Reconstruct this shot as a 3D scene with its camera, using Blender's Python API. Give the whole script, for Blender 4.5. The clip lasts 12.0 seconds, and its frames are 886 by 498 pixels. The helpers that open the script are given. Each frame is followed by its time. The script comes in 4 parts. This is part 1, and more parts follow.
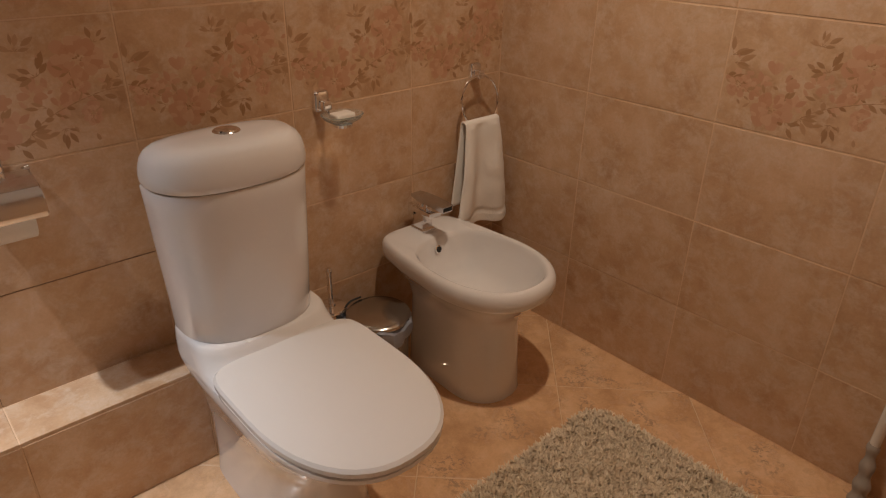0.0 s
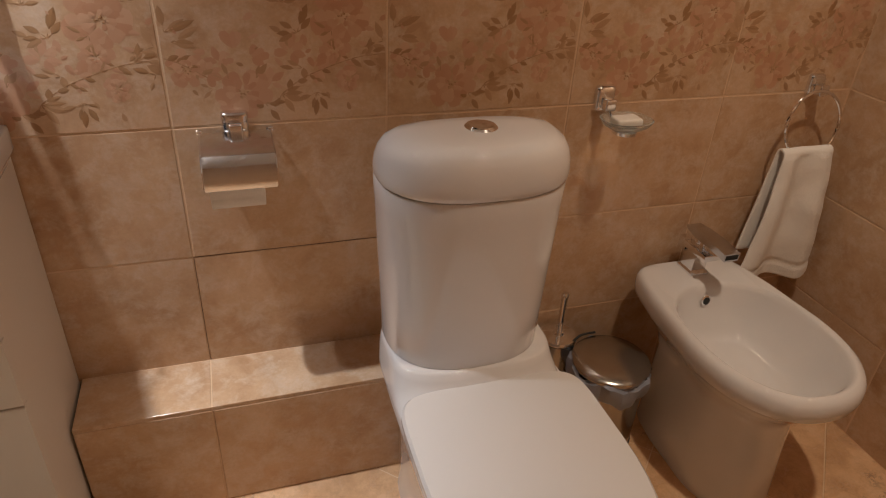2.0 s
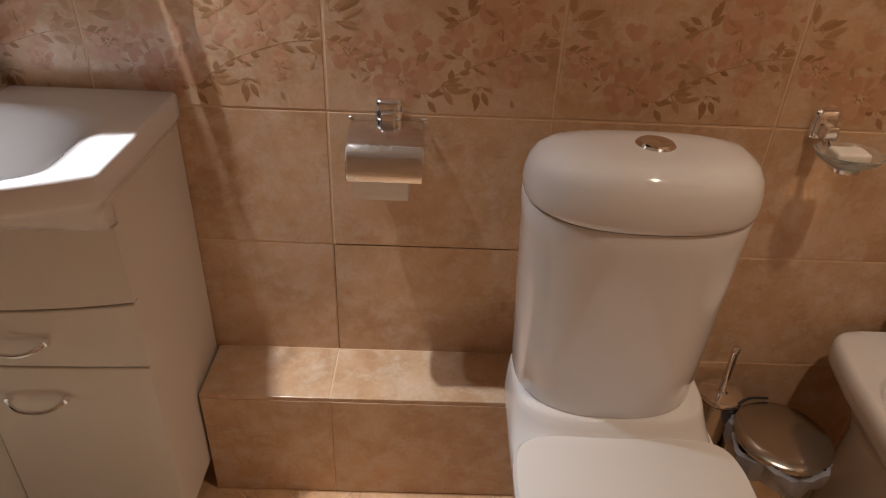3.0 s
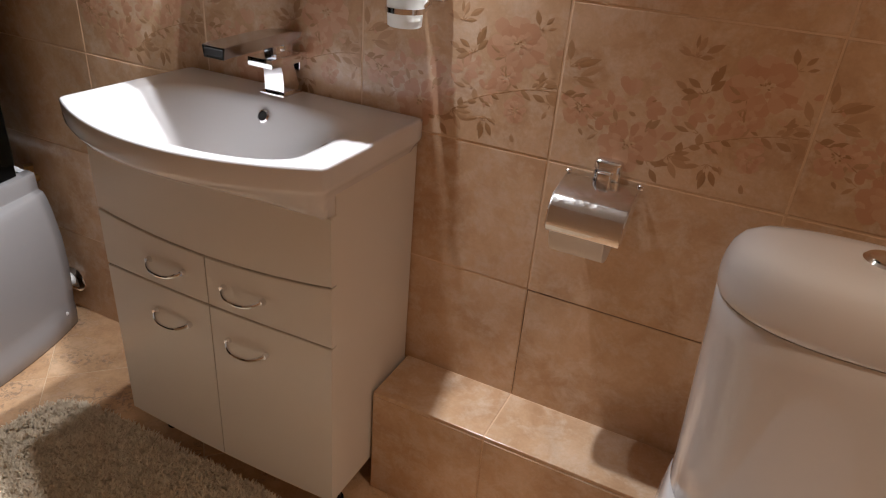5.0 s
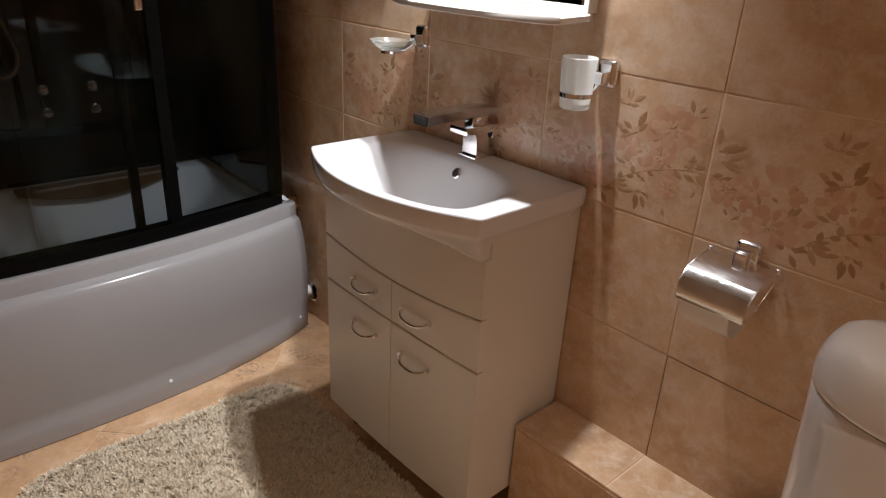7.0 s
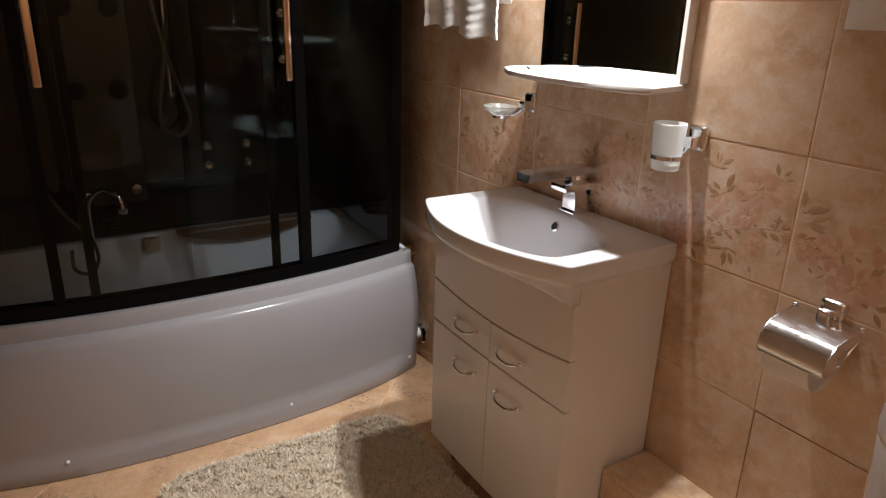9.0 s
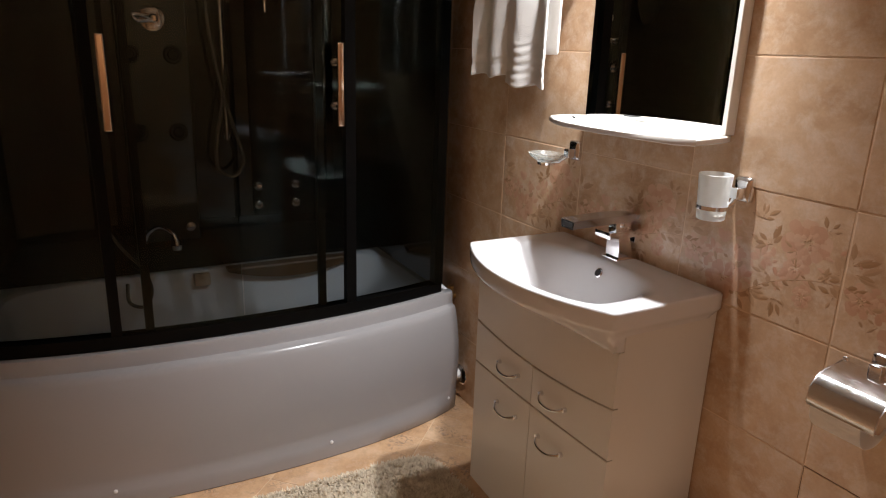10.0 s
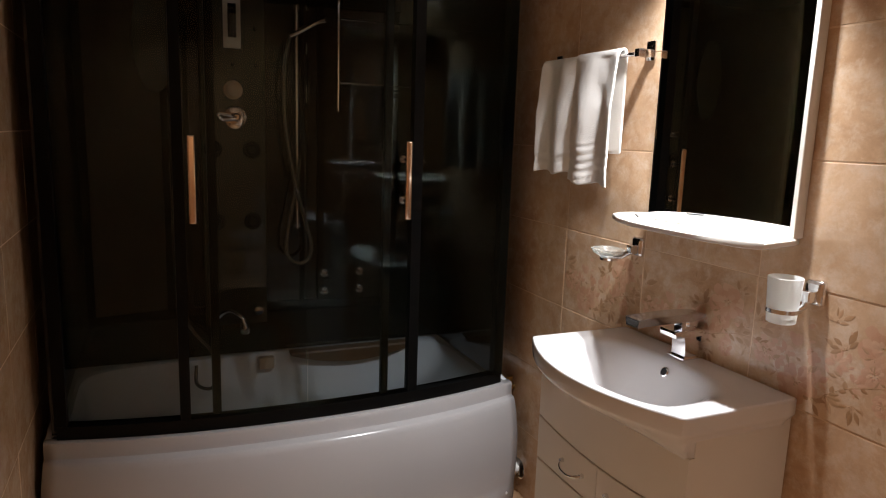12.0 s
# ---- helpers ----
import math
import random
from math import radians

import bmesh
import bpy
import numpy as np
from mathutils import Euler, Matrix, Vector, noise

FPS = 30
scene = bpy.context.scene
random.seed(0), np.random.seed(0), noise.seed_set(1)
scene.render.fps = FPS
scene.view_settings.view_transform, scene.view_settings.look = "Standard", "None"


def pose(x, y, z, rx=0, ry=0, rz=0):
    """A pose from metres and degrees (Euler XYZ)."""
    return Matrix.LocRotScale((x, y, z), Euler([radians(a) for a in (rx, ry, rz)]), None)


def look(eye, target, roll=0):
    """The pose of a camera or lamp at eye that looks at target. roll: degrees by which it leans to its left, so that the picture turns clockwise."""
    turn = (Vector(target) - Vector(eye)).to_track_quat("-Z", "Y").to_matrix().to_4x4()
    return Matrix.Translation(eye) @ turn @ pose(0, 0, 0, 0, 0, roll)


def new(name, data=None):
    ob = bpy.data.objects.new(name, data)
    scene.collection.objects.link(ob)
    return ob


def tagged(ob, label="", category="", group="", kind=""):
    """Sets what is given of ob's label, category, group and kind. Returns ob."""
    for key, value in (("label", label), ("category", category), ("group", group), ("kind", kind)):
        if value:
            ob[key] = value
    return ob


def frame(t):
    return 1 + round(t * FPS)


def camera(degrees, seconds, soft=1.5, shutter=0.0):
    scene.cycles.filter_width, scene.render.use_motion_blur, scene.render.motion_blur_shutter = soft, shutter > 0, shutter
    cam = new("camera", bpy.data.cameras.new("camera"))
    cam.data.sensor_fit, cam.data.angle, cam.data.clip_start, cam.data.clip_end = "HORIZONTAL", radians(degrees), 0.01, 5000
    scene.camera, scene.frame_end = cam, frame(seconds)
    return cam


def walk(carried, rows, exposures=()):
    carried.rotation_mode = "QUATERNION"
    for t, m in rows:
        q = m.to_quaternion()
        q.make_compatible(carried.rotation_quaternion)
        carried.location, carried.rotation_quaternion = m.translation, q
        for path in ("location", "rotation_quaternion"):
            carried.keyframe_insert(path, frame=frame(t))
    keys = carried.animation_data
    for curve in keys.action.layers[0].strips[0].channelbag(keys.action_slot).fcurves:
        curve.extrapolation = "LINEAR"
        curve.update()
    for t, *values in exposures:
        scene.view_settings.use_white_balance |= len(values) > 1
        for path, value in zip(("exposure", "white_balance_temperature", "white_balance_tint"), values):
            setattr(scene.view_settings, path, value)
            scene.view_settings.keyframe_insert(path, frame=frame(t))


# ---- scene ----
cam = camera(67.0, 12.0, soft=1.15)
PATH = [
    (0, (-0.061, -1.548, 1.317), (1.138, -0.23, 0.407), 1.0),
    (0.5, (-0.016, -1.466, 1.305), (1.094, -0.072, 0.396), 1.5),
    (1, (0.022, -1.359, 1.302), (0.986, 0.115, 0.355), 2.9),
    (1.5, (0.041, -1.321, 1.308), (0.826, 0.234, 0.324), 2.8),
    (2, (0.105, -1.254, 1.3), (0.665, 0.368, 0.272), 3.3),
    (2.5, (0.171, -1.191, 1.266), (0.504, 0.485, 0.227), 4.1),
    (3, (0.186, -1.139, 1.266), (0.234, 0.556, 0.205), 2.8),
    (3.5, (0.156, -1.109, 1.242), (-0.027, 0.592, 0.205), 3.4),
    (3.7, (0.153, -1.102, 1.235), (-0.062, 0.596, 0.202), 4.4),
    (5.3, (0.356, -1.157, 1.266), (-0.497, 0.408, 0.358), 4.6),
    (5.5, (0.375, -1.174, 1.28), (-0.551, 0.358, 0.39), 4.5),
    (6, (0.419, -1.187, 1.308), (-0.663, 0.258, 0.447), 3.8),
    (6.5, (0.477, -1.187, 1.328), (-0.73, 0.164, 0.48), 3.2),
    (7, (0.554, -1.19, 1.323), (-0.778, 0.058, 0.505), 3.0),
    (8.8, (0.698, -1.25, 1.351), (-0.878, -0.231, 0.661), 1.5),
    (9, (0.7, -1.252, 1.354), (-0.895, -0.249, 0.684), 1.7),
    (9.5, (0.709, -1.269, 1.367), (-0.926, -0.299, 0.745), 1.7),
    (10, (0.714, -1.285, 1.375), (-0.968, -0.362, 0.812), 1.9),
    (10.5, (0.715, -1.3, 1.384), (-1.01, -0.425, 0.877), 1.9),
    (11, (0.721, -1.311, 1.396), (-1.042, -0.48, 0.95), 1.9),
    (11.5, (0.724, -1.315, 1.407), (-1.064, -0.509, 1.016), 1.9),
    (12, (0.725, -1.325, 1.419), (-1.078, -0.527, 1.083), 1.9),
]
walk(cam, [(t, look(eye, target, roll)) for t, eye, target, roll in PATH], exposures=[(0.0, 0.08, 6440, 10), (1.0, 0.05, 6460, 10), (2.5, 0.0, 6480, 10), (5.5, 0.0, 6340, 10), (7.0, -0.14, 6400, 10), (9.0, -0.08, 6440, 10), (12.0, 0.0, 6500, 10)])

# ---- light ----
# two halogen spots over the washbasin mirror, and a recessed warm ceiling spot
WARM = (1.0, 0.79, 0.59)


def lamp(name, at, watts, radius, aim=None, angle=150, blend=0.6, colour=WARM):
    data = bpy.data.lights.new(name, "SPOT" if aim else "POINT")
    data.energy, data.color, data.shadow_soft_size = watts, colour, radius
    if aim:
        data.spot_size, data.spot_blend = radians(angle), blend
    ob = new(name, data)
    ob.matrix_world = look(at, aim) if aim else pose(*at)
    return ob


for x, watts, aim, angle in ((-0.405, 108, (-0.60, -0.36, 0.0), 88), (-0.630, 48, (-1.00, -0.14, 0.0), 97)):
    lamp("mirror_light", (x, -0.145, 2.02), watts, 0.020, aim, angle, 1.0, (0.96, 0.97, 1.0))
lamp("ceiling_spot_light", (0.96, -0.74, 2.46), 62, 0.035, (1.46, -1.14, 0.0), 114, 1.0)

world = bpy.data.worlds.new("world")
scene.world = world
world.use_nodes = True
world.node_tree.nodes["Background"].inputs[0].default_value = (0.02, 0.015, 0.01, 1)
world.node_tree.nodes["Background"].inputs[1].default_value = 0.3


# ---- materials ----
def mat(name, base=(0.8, 0.8, 0.8), rough=0.5, metal=0.0, **more):
    m = bpy.data.materials.new(name)
    m.use_nodes = True
    p = m.node_tree.nodes["Principled BSDF"]
    p.inputs["Base Color"].default_value = (*base, 1)
    p.inputs["Roughness"].default_value = rough
    p.inputs["Metallic"].default_value = metal
    for key, value in more.items():
        p.inputs[key.replace("_", " ")].default_value = value
    return m


def nodes(m):
    t = m.node_tree
    return t, t.nodes["Principled BSDF"], t.links.new


def noise_node(t, coord, scale, detail=4.0, rough=0.6, distortion=0.0):
    n = t.nodes.new("ShaderNodeTexNoise")
    n.inputs["Scale"].default_value, n.inputs["Detail"].default_value = scale, detail
    n.inputs["Roughness"].default_value, n.inputs["Distortion"].default_value = rough, distortion
    t.links.new(coord, n.inputs["Vector"])
    return n


def ramp_node(t, fac, stops):
    r = t.nodes.new("ShaderNodeValToRGB")
    t.links.new(fac, r.inputs[0])
    e = r.color_ramp.elements
    while len(e) < len(stops):
        e.new(0.5)
    for el, (at, col) in zip(e, stops):
        el.position, el.color = at, (*col, 1)
    return r


def shifted(t, amount=40.0):
    """Object coordinates, moved by a random step for each object."""
    tc, info = t.nodes.new("ShaderNodeTexCoord"), t.nodes.new("ShaderNodeObjectInfo")
    mul = t.nodes.new("ShaderNodeMath")
    mul.operation, mul.inputs[1].default_value = "MULTIPLY", amount
    t.links.new(info.outputs["Random"], mul.inputs[0])
    add = t.nodes.new("ShaderNodeVectorMath")
    add.operation = "ADD"
    t.links.new(tc.outputs["Object"], add.inputs[0])
    t.links.new(mul.outputs[0], add.inputs[1])
    return add.outputs[0]


def mixed(t, fac, a, b, kind="MIX"):
    x = t.nodes.new("ShaderNodeMix")
    x.data_type, x.blend_type = "RGBA", kind
    for sock, v in ((x.inputs[0], fac), (x.inputs[6], a), (x.inputs[7], b)):
        if hasattr(v, "is_linked"):
            t.links.new(v, sock)
        elif isinstance(v, tuple):
            sock.default_value = (*v, 1)
        else:
            sock.default_value = v
    return x.outputs[2]


def bumped(t, p, height, strength, distance):
    b = t.nodes.new("ShaderNodeBump")
    b.inputs["Strength"].default_value, b.inputs["Distance"].default_value = strength, distance
    t.links.new(height, b.inputs["Height"])
    t.links.new(b.outputs[0], p.inputs["Normal"])


def marbled(name, dark, mid, light, blotch, rough, scale=1.0):
    """Glazed tile with a soft clouded stone print."""
    m = mat(name, mid, rough)
    t, p, link = nodes(m)
    c = shifted(t)
    big = noise_node(t, c, 8 * scale, 6, 0.66, 0.3)
    col = ramp_node(t, big.outputs[0], ((0.28, dark), (0.5, mid), (0.72, light)))
    spots = noise_node(t, c, 20 * scale, 7, 0.72, 0.25)
    sp = ramp_node(t, spots.outputs[0], ((0.46, (0, 0, 0)), (0.70, (0.75, 0.75, 0.75))))
    out = mixed(t, sp.outputs[0], col.outputs[0], blotch)
    fine = noise_node(t, c, 160, 3, 0.6)
    fr = ramp_node(t, fine.outputs[0], ((0.3, (0.95, 0.95, 0.95)), (0.7, (1.03, 1.03, 1.03))))
    out = mixed(t, 1.0, out, fr.outputs[0], "MULTIPLY")
    link(out, p.inputs["Base Color"])
    rr = ramp_node(t, spots.outputs[0], ((0.3, (rough * 0.8,) * 3), (0.7, (rough * 1.3,) * 3)))
    link(rr.outputs[0], p.inputs["Roughness"])
    bumped(t, p, spots.outputs[0], 0.10, 0.0015)
    return m


TILE = marbled("wall_tile_glaze", (0.455, 0.275, 0.155), (0.58, 0.385, 0.238), (0.66, 0.465, 0.315), (0.69, 0.55, 0.425), 0.17)
FLOOR = marbled("floor_tile_glaze", (0.55, 0.325, 0.17), (0.72, 0.455, 0.26), (0.80, 0.56, 0.36), (0.48, 0.275, 0.15), 0.24, 0.8)
GROUT = mat("grout", (0.66, 0.465, 0.30), 0.7)
FLOOR_GROUT = mat("floor_grout", (0.72, 0.52, 0.33), 0.8)
# faint grey-brown sprigs printed in loose patches on the floor tiles
t, p, link = nodes(FLOOR)
c = shifted(t, 23.0)
sprig = t.nodes.new("ShaderNodeMath")
sprig.operation = "MULTIPLY"
link(ramp_node(t, noise_node(t, c, 75, 3, 0.65, 0.8).outputs[0], ((0.50, (0, 0, 0)), (0.60, (0.75, 0.75, 0.75)))).outputs[0], sprig.inputs[0])
link(ramp_node(t, noise_node(t, c, 7.5, 2, 0.5, 0.3).outputs[0], ((0.53, (0, 0, 0)), (0.64, (1, 1, 1)))).outputs[0], sprig.inputs[1])
link(mixed(t, sprig.outputs[0], p.inputs["Base Color"].links[0].from_socket, (0.34, 0.225, 0.15)), p.inputs["Base Color"])
GAP = mat("dark_gap", (0.10, 0.055, 0.03), 0.9)
PETAL = mat("petal_glaze", (0.60, 0.34, 0.21), 0.3)
LEAF = mat("leaf_glaze", (0.42, 0.245, 0.095), 0.32)
for m, a, b in ((PETAL, (0.50, 0.265, 0.155), (0.585, 0.365, 0.235)), (LEAF, (0.34, 0.185, 0.085), (0.47, 0.285, 0.155))):
    t, p, link = nodes(m)
    g = t.nodes.new("ShaderNodeNewGeometry")
    link(ramp_node(t, g.outputs["Random Per Island"], ((0.0, a), (1.0, b))).outputs[0], p.inputs["Base Color"])

CERAMIC = mat("white_ceramic", (0.73, 0.715, 0.715), 0.025, Coat_Weight=0.6, Coat_Roughness=0.02)
SEAT_PLASTIC = mat("white_seat_plastic", (0.69, 0.67, 0.66), 0.07)
LACQUER = mat("white_lacquer", (0.74, 0.70, 0.645), 0.22)
CHROME = mat("chrome", (0.84, 0.84, 0.86), 0.12, 1.0)
STEEL = mat("brushed_steel", (0.46, 0.45, 0.43), 0.2, 1.0)
BRASS = mat("brass", (0.62, 0.42, 0.18), 0.3, 1.0)
COPPER = mat("copper_plate", (0.70, 0.55, 0.44), 0.13, 1.0)
MIRROR = mat("mirror_silver", (0.86, 0.88, 0.87), 0.01, 1.0)
ACRYL = mat("white_acrylic", (0.82, 0.82, 0.83), 0.2)
# white acrylic, darkened in the colour for the dimmer light on the apron
DIMMED_APRON = mat("dimmed_apron_acrylic", (0.36, 0.345, 0.345), 0.18)
BLACK = mat("black_gloss_panel", (0.004, 0.004, 0.004), 0.03, Specular_IOR_Level=0.3)
GREYPANEL = mat("grey_panel", (0.040, 0.040, 0.030), 0.05, Specular_IOR_Level=0.4)
FRAMEBLACK = mat("black_frame", (0.003, 0.003, 0.003), 0.45, Specular_IOR_Level=0.1)
# also the near-black that stands in for shade inside holes
RUBBER_AND_HOLES = mat("dark_rubber_and_holes", (0.02, 0.02, 0.02), 0.7)
WOOD = mat("dark_wood", (0.16, 0.075, 0.03), 0.45)
SOAP = mat("beige_plastic", (0.72, 0.56, 0.40), 0.5)
PAPER = mat("tissue_paper", (0.80, 0.76, 0.70), 0.95)
PIPE = mat("white_pipe", (0.75, 0.72, 0.68), 0.4)
PLASTER = mat("ceiling_paint", (0.78, 0.74, 0.68), 0.9)
BAG = mat("blue_bin_bag", (0.45, 0.50, 0.62), 0.3, Transmission_Weight=0.4)
HOSE = mat("metal_hose", (0.16, 0.155, 0.14), 0.25, 0.7)
BEIGE = mat("beige_trim", (0.62, 0.57, 0.50), 0.35)
SATIN_CHROME = mat("satin_chrome", (0.60, 0.61, 0.64), 0.16, 1.0)
TOWEL = mat("white_terry", (0.82, 0.79, 0.75), 1.0)
t, p, link = nodes(TOWEL)
tc = t.nodes.new("ShaderNodeTexCoord")
n1 = noise_node(t, tc.outputs["Object"], 420, 2)
v1 = t.nodes.new("ShaderNodeTexVoronoi")
v1.inputs["Scale"].default_value = 260
link(tc.outputs["Object"], v1.inputs["Vector"])
w1 = noise_node(t, tc.outputs["Object"], 26, 3)
bumped(t, p, mixed(t, 0.3, mixed(t, 0.5, n1.outputs[1], v1.outputs[0]), w1.outputs[0]), 0.6, 0.003)
t, p, link = nodes(WOOD)
tc = t.nodes.new("ShaderNodeTexCoord")
n1 = noise_node(t, tc.outputs["Object"], 12, 5, 0.6, 2.0)
link(ramp_node(t, n1.outputs[0], ((0.3, (0.11, 0.055, 0.022)), (0.7, (0.21, 0.11, 0.045)))).outputs[0], p.inputs["Base Color"])
t, p, link = nodes(PAPER)
tc = t.nodes.new("ShaderNodeTexCoord")
bumped(t, p, noise_node(t, tc.outputs["Object"], 300, 2).outputs[0], 0.4, 0.002)
t, p, link = nodes(CERAMIC)
tc = t.nodes.new("ShaderNodeTexCoord")
bumped(t, p, noise_node(t, tc.outputs["Object"], 6, 2).outputs[0], 0.03, 0.004)
t, p, link = nodes(LACQUER)
tc = t.nodes.new("ShaderNodeTexCoord")
bumped(t, p, noise_node(t, tc.outputs["Object"], 90, 2).outputs[0], 0.04, 0.002)

FROST = mat("frosted_glass", (0.95, 0.96, 0.94), 0.45, Transmission_Weight=0.55, IOR=1.2)


DISH = mat("dish_glass", (0.90, 0.92, 0.88), 0.2, Transmission_Weight=0.92, IOR=1.25)


def sheet_glass(name, tint):
    """Tinted pane: clear straight through, gloss by Fresnel."""
    m = bpy.data.materials.new(name)
    m.use_nodes = True
    t = m.node_tree
    t.nodes.remove(t.nodes["Principled BSDF"])
    see, gloss, fres, mix = (t.nodes.new("ShaderNode" + k) for k in ("BsdfTransparent", "BsdfGlossy", "Fresnel", "MixShader"))
    see.inputs[0].default_value = (*tint, 1)
    gloss.inputs[0].default_value, gloss.inputs["Roughness"].default_value = (0.72, 0.88, 0.82, 1), 0.02
    fres.inputs[0].default_value = 1.27
    for a, b in ((fres.outputs[0], mix.inputs[0]), (see.outputs[0], mix.inputs[1]), (gloss.outputs[0], mix.inputs[2]),
                 (mix.outputs[0], t.nodes["Material Output"].inputs[0])):
        t.links.new(a, b)
    return m


SMOKED = sheet_glass("smoked_glass", (0.84, 0.87, 0.885))
CLEAR = sheet_glass("clear_glass", (0.90, 0.93, 0.92))

PILE = mat("rug_pile", (0.50, 0.44, 0.36), 1.0)
t, p, link = nodes(PILE)
g = t.nodes.new("ShaderNodeNewGeometry")
link(ramp_node(t, g.outputs["Random Per Island"], ((0.0, (0.62, 0.50, 0.36)), (0.35, (0.78, 0.66, 0.50)), (1.0, (0.88, 0.78, 0.62)))).outputs[0], p.inputs["Base Color"])


# ---- shapes ----
def part(name, bm, material, parent=None, label="", smooth=True, at=None):
    """Links a bmesh as one mesh object under a thing or a part."""
    me = bpy.data.meshes.new(name)
    bmesh.ops.recalc_face_normals(bm, faces=bm.faces)
    if smooth:
        for f in bm.faces:
            f.smooth = True
    bm.to_mesh(me)
    bm.free()
    me.materials.append(material)
    if smooth:
        me.set_sharp_from_angle(angle=radians(38))
    ob = new(name, me)
    if parent:
        ob.parent = parent
    if at:
        ob.location = at
    if label:
        ob["label"] = label
    return ob


def thing(name, label, category, group="", at=(0, 0, 0)):
    ob = tagged(new(name), label, category, group)
    ob.location = at
    return ob


def slab(x0, x1, y0, y1, z0, z1, bevel=0.0, seg=2, bm=None):
    own = bm or bmesh.new()
    r = bmesh.ops.create_cube(own, size=1.0)
    v = r["verts"]
    bmesh.ops.scale(own, vec=(x1 - x0, y1 - y0, z1 - z0), verts=v)
    bmesh.ops.translate(own, vec=((x0 + x1) / 2, (y0 + y1) / 2, (z0 + z1) / 2), verts=v)
    if bevel:
        es = list({e for q in v for e in q.link_edges})
        bmesh.ops.bevel(own, geom=es, offset=bevel, segments=seg, affect="EDGES", profile=0.6)
    return own


def loft(rings, cap0=True, cap1=True, closed=True, bm=None):
    """Skin through rings of points, all of one length."""
    bm = bm or bmesh.new()
    vs = [[bm.verts.new(q) for q in r] for r in rings]
    n = len(rings[0])
    for a, b in zip(vs, vs[1:]):
        for i in range(n if closed else n - 1):
            j = (i + 1) % n
            bm.faces.new((a[i], a[j], b[j], b[i]))
    if cap0:
        bm.faces.new(vs[0][::-1])
    if cap1:
        bm.faces.new(vs[-1])
    return bm


def ring(cx, cy, z, rx, ry, n=32, power=2.0):
    out = []
    for i in range(n):
        a = 2 * math.pi * i / n
        c, s = math.cos(a), math.sin(a)
        out.append((cx + rx * math.copysign(abs(c) ** (2 / power), c), cy + ry * math.copysign(abs(s) ** (2 / power), s), z))
    return out


def lathe(cx, cy, profile, n=32, bm=None):
    return loft([ring(cx, cy, z, max(r, 0.0004), max(r, 0.0004), n) for r, z in profile], bm=bm)


def tube(points, radius, n=10, bm=None, cap=True):
    pts = [Vector(q) for q in points]
    rings, up = [], Vector((0.13, 0.21, 0.97))
    for i, q in enumerate(pts):
        d = (pts[min(i + 1, len(pts) - 1)] - pts[max(i - 1, 0)]).normalized()
        side = d.cross(up)
        if side.length < 0.05:
            side = d.cross(Vector((1, 0, 0)))
        side.normalize()
        top = side.cross(d).normalized()
        r = radius(i / max(1, len(pts) - 1)) if callable(radius) else radius
        rings.append([q + side * (r * math.cos(2 * math.pi * k / n)) + top * (r * math.sin(2 * math.pi * k / n)) for k in range(n)])
    return loft(rings, cap, cap, bm=bm)


def curve_pts(keys, steps=8):
    """A smooth line through the keys (Catmull-Rom)."""
    k = [Vector(q) for q in keys]
    k = [2 * k[0] - k[1]] + k + [2 * k[-1] - k[-2]]
    out = []
    for a, b, c, d in zip(k, k[1:], k[2:], k[3:]):
        for s in range(steps):
            u = s / steps
            out.append(0.5 * ((2 * b) + (c - a) * u + (2 * a - 5 * b + 4 * c - d) * u * u + (3 * b - a - 3 * c + d) * u ** 3))
    return out + [k[-2]]


def dshape(cx, hw, yb, yf, nose, z, n=48, power=2.3, square=7.0):
    """A plan with a rounded nose at yf and a straighter back at yb."""
    yc, out = yf + nose, []
    half = n // 2
    for i in range(half + 1):
        a = math.pi * i / half
        c, s = math.cos(a), math.sin(a)
        out.append((cx + hw * math.copysign(abs(c) ** (2 / power), c), yc - nose * abs(s) ** (2 / power), z))
    rest = n - half - 1
    back = yb - yc
    for i in range(1, rest + 1):
        a = math.pi + math.pi * i / (rest + 1)
        c, s = math.cos(a), math.sin(a)
        out.append((cx + hw * math.copysign(abs(c) ** (2 / square), c), yc + back * abs(s) ** (2 / square), z))
    return out


# ---- room ----
# the long tiled wall is y = 0, the floor z = 0; tiles 400 x 275 mm with 3 mm joints
TW, TH = 0.403, 0.278
WEST, EAST, SOUTH, HIGH = -2.16, 1.588, -1.665, 2.502

wall_north = tagged(part("wall_north", slab(WEST - 0.15, EAST + 0.15, 0.0009, 0.15, 0, HIGH), GROUT, smooth=False), "long bathroom wall of peach marbled tiles with a floral band", "wall", kind="structure")
wall_east = tagged(part("wall_east", slab(EAST + 0.0009, EAST + 0.15, SOUTH, 0.0009, 0, HIGH), GROUT, smooth=False), "end wall of peach marbled tiles beside the bidet", "wall", kind="structure")
wall_south = tagged(part("wall_south", slab(WEST - 0.15, EAST + 0.15, SOUTH - 0.15, SOUTH - 0.0009, 0, HIGH), GROUT, smooth=False), "peach tiled wall at the end of the bath", "wall", kind="structure")
wall_west = tagged(part("wall_west", slab(WEST - 0.15, WEST - 0.0009, SOUTH - 0.0009, 0.0009, 0, HIGH), GROUT, smooth=False), "peach tiled wall behind the shower cabin", "wall", kind="structure")
floor = tagged(part("floor", slab(WEST - 0.15, EAST + 0.15, SOUTH - 0.15, 0.15, -0.15, -0.0015), FLOOR_GROUT, smooth=False), "floor of diagonal orange-beige marbled tiles", "floor", kind="structure")
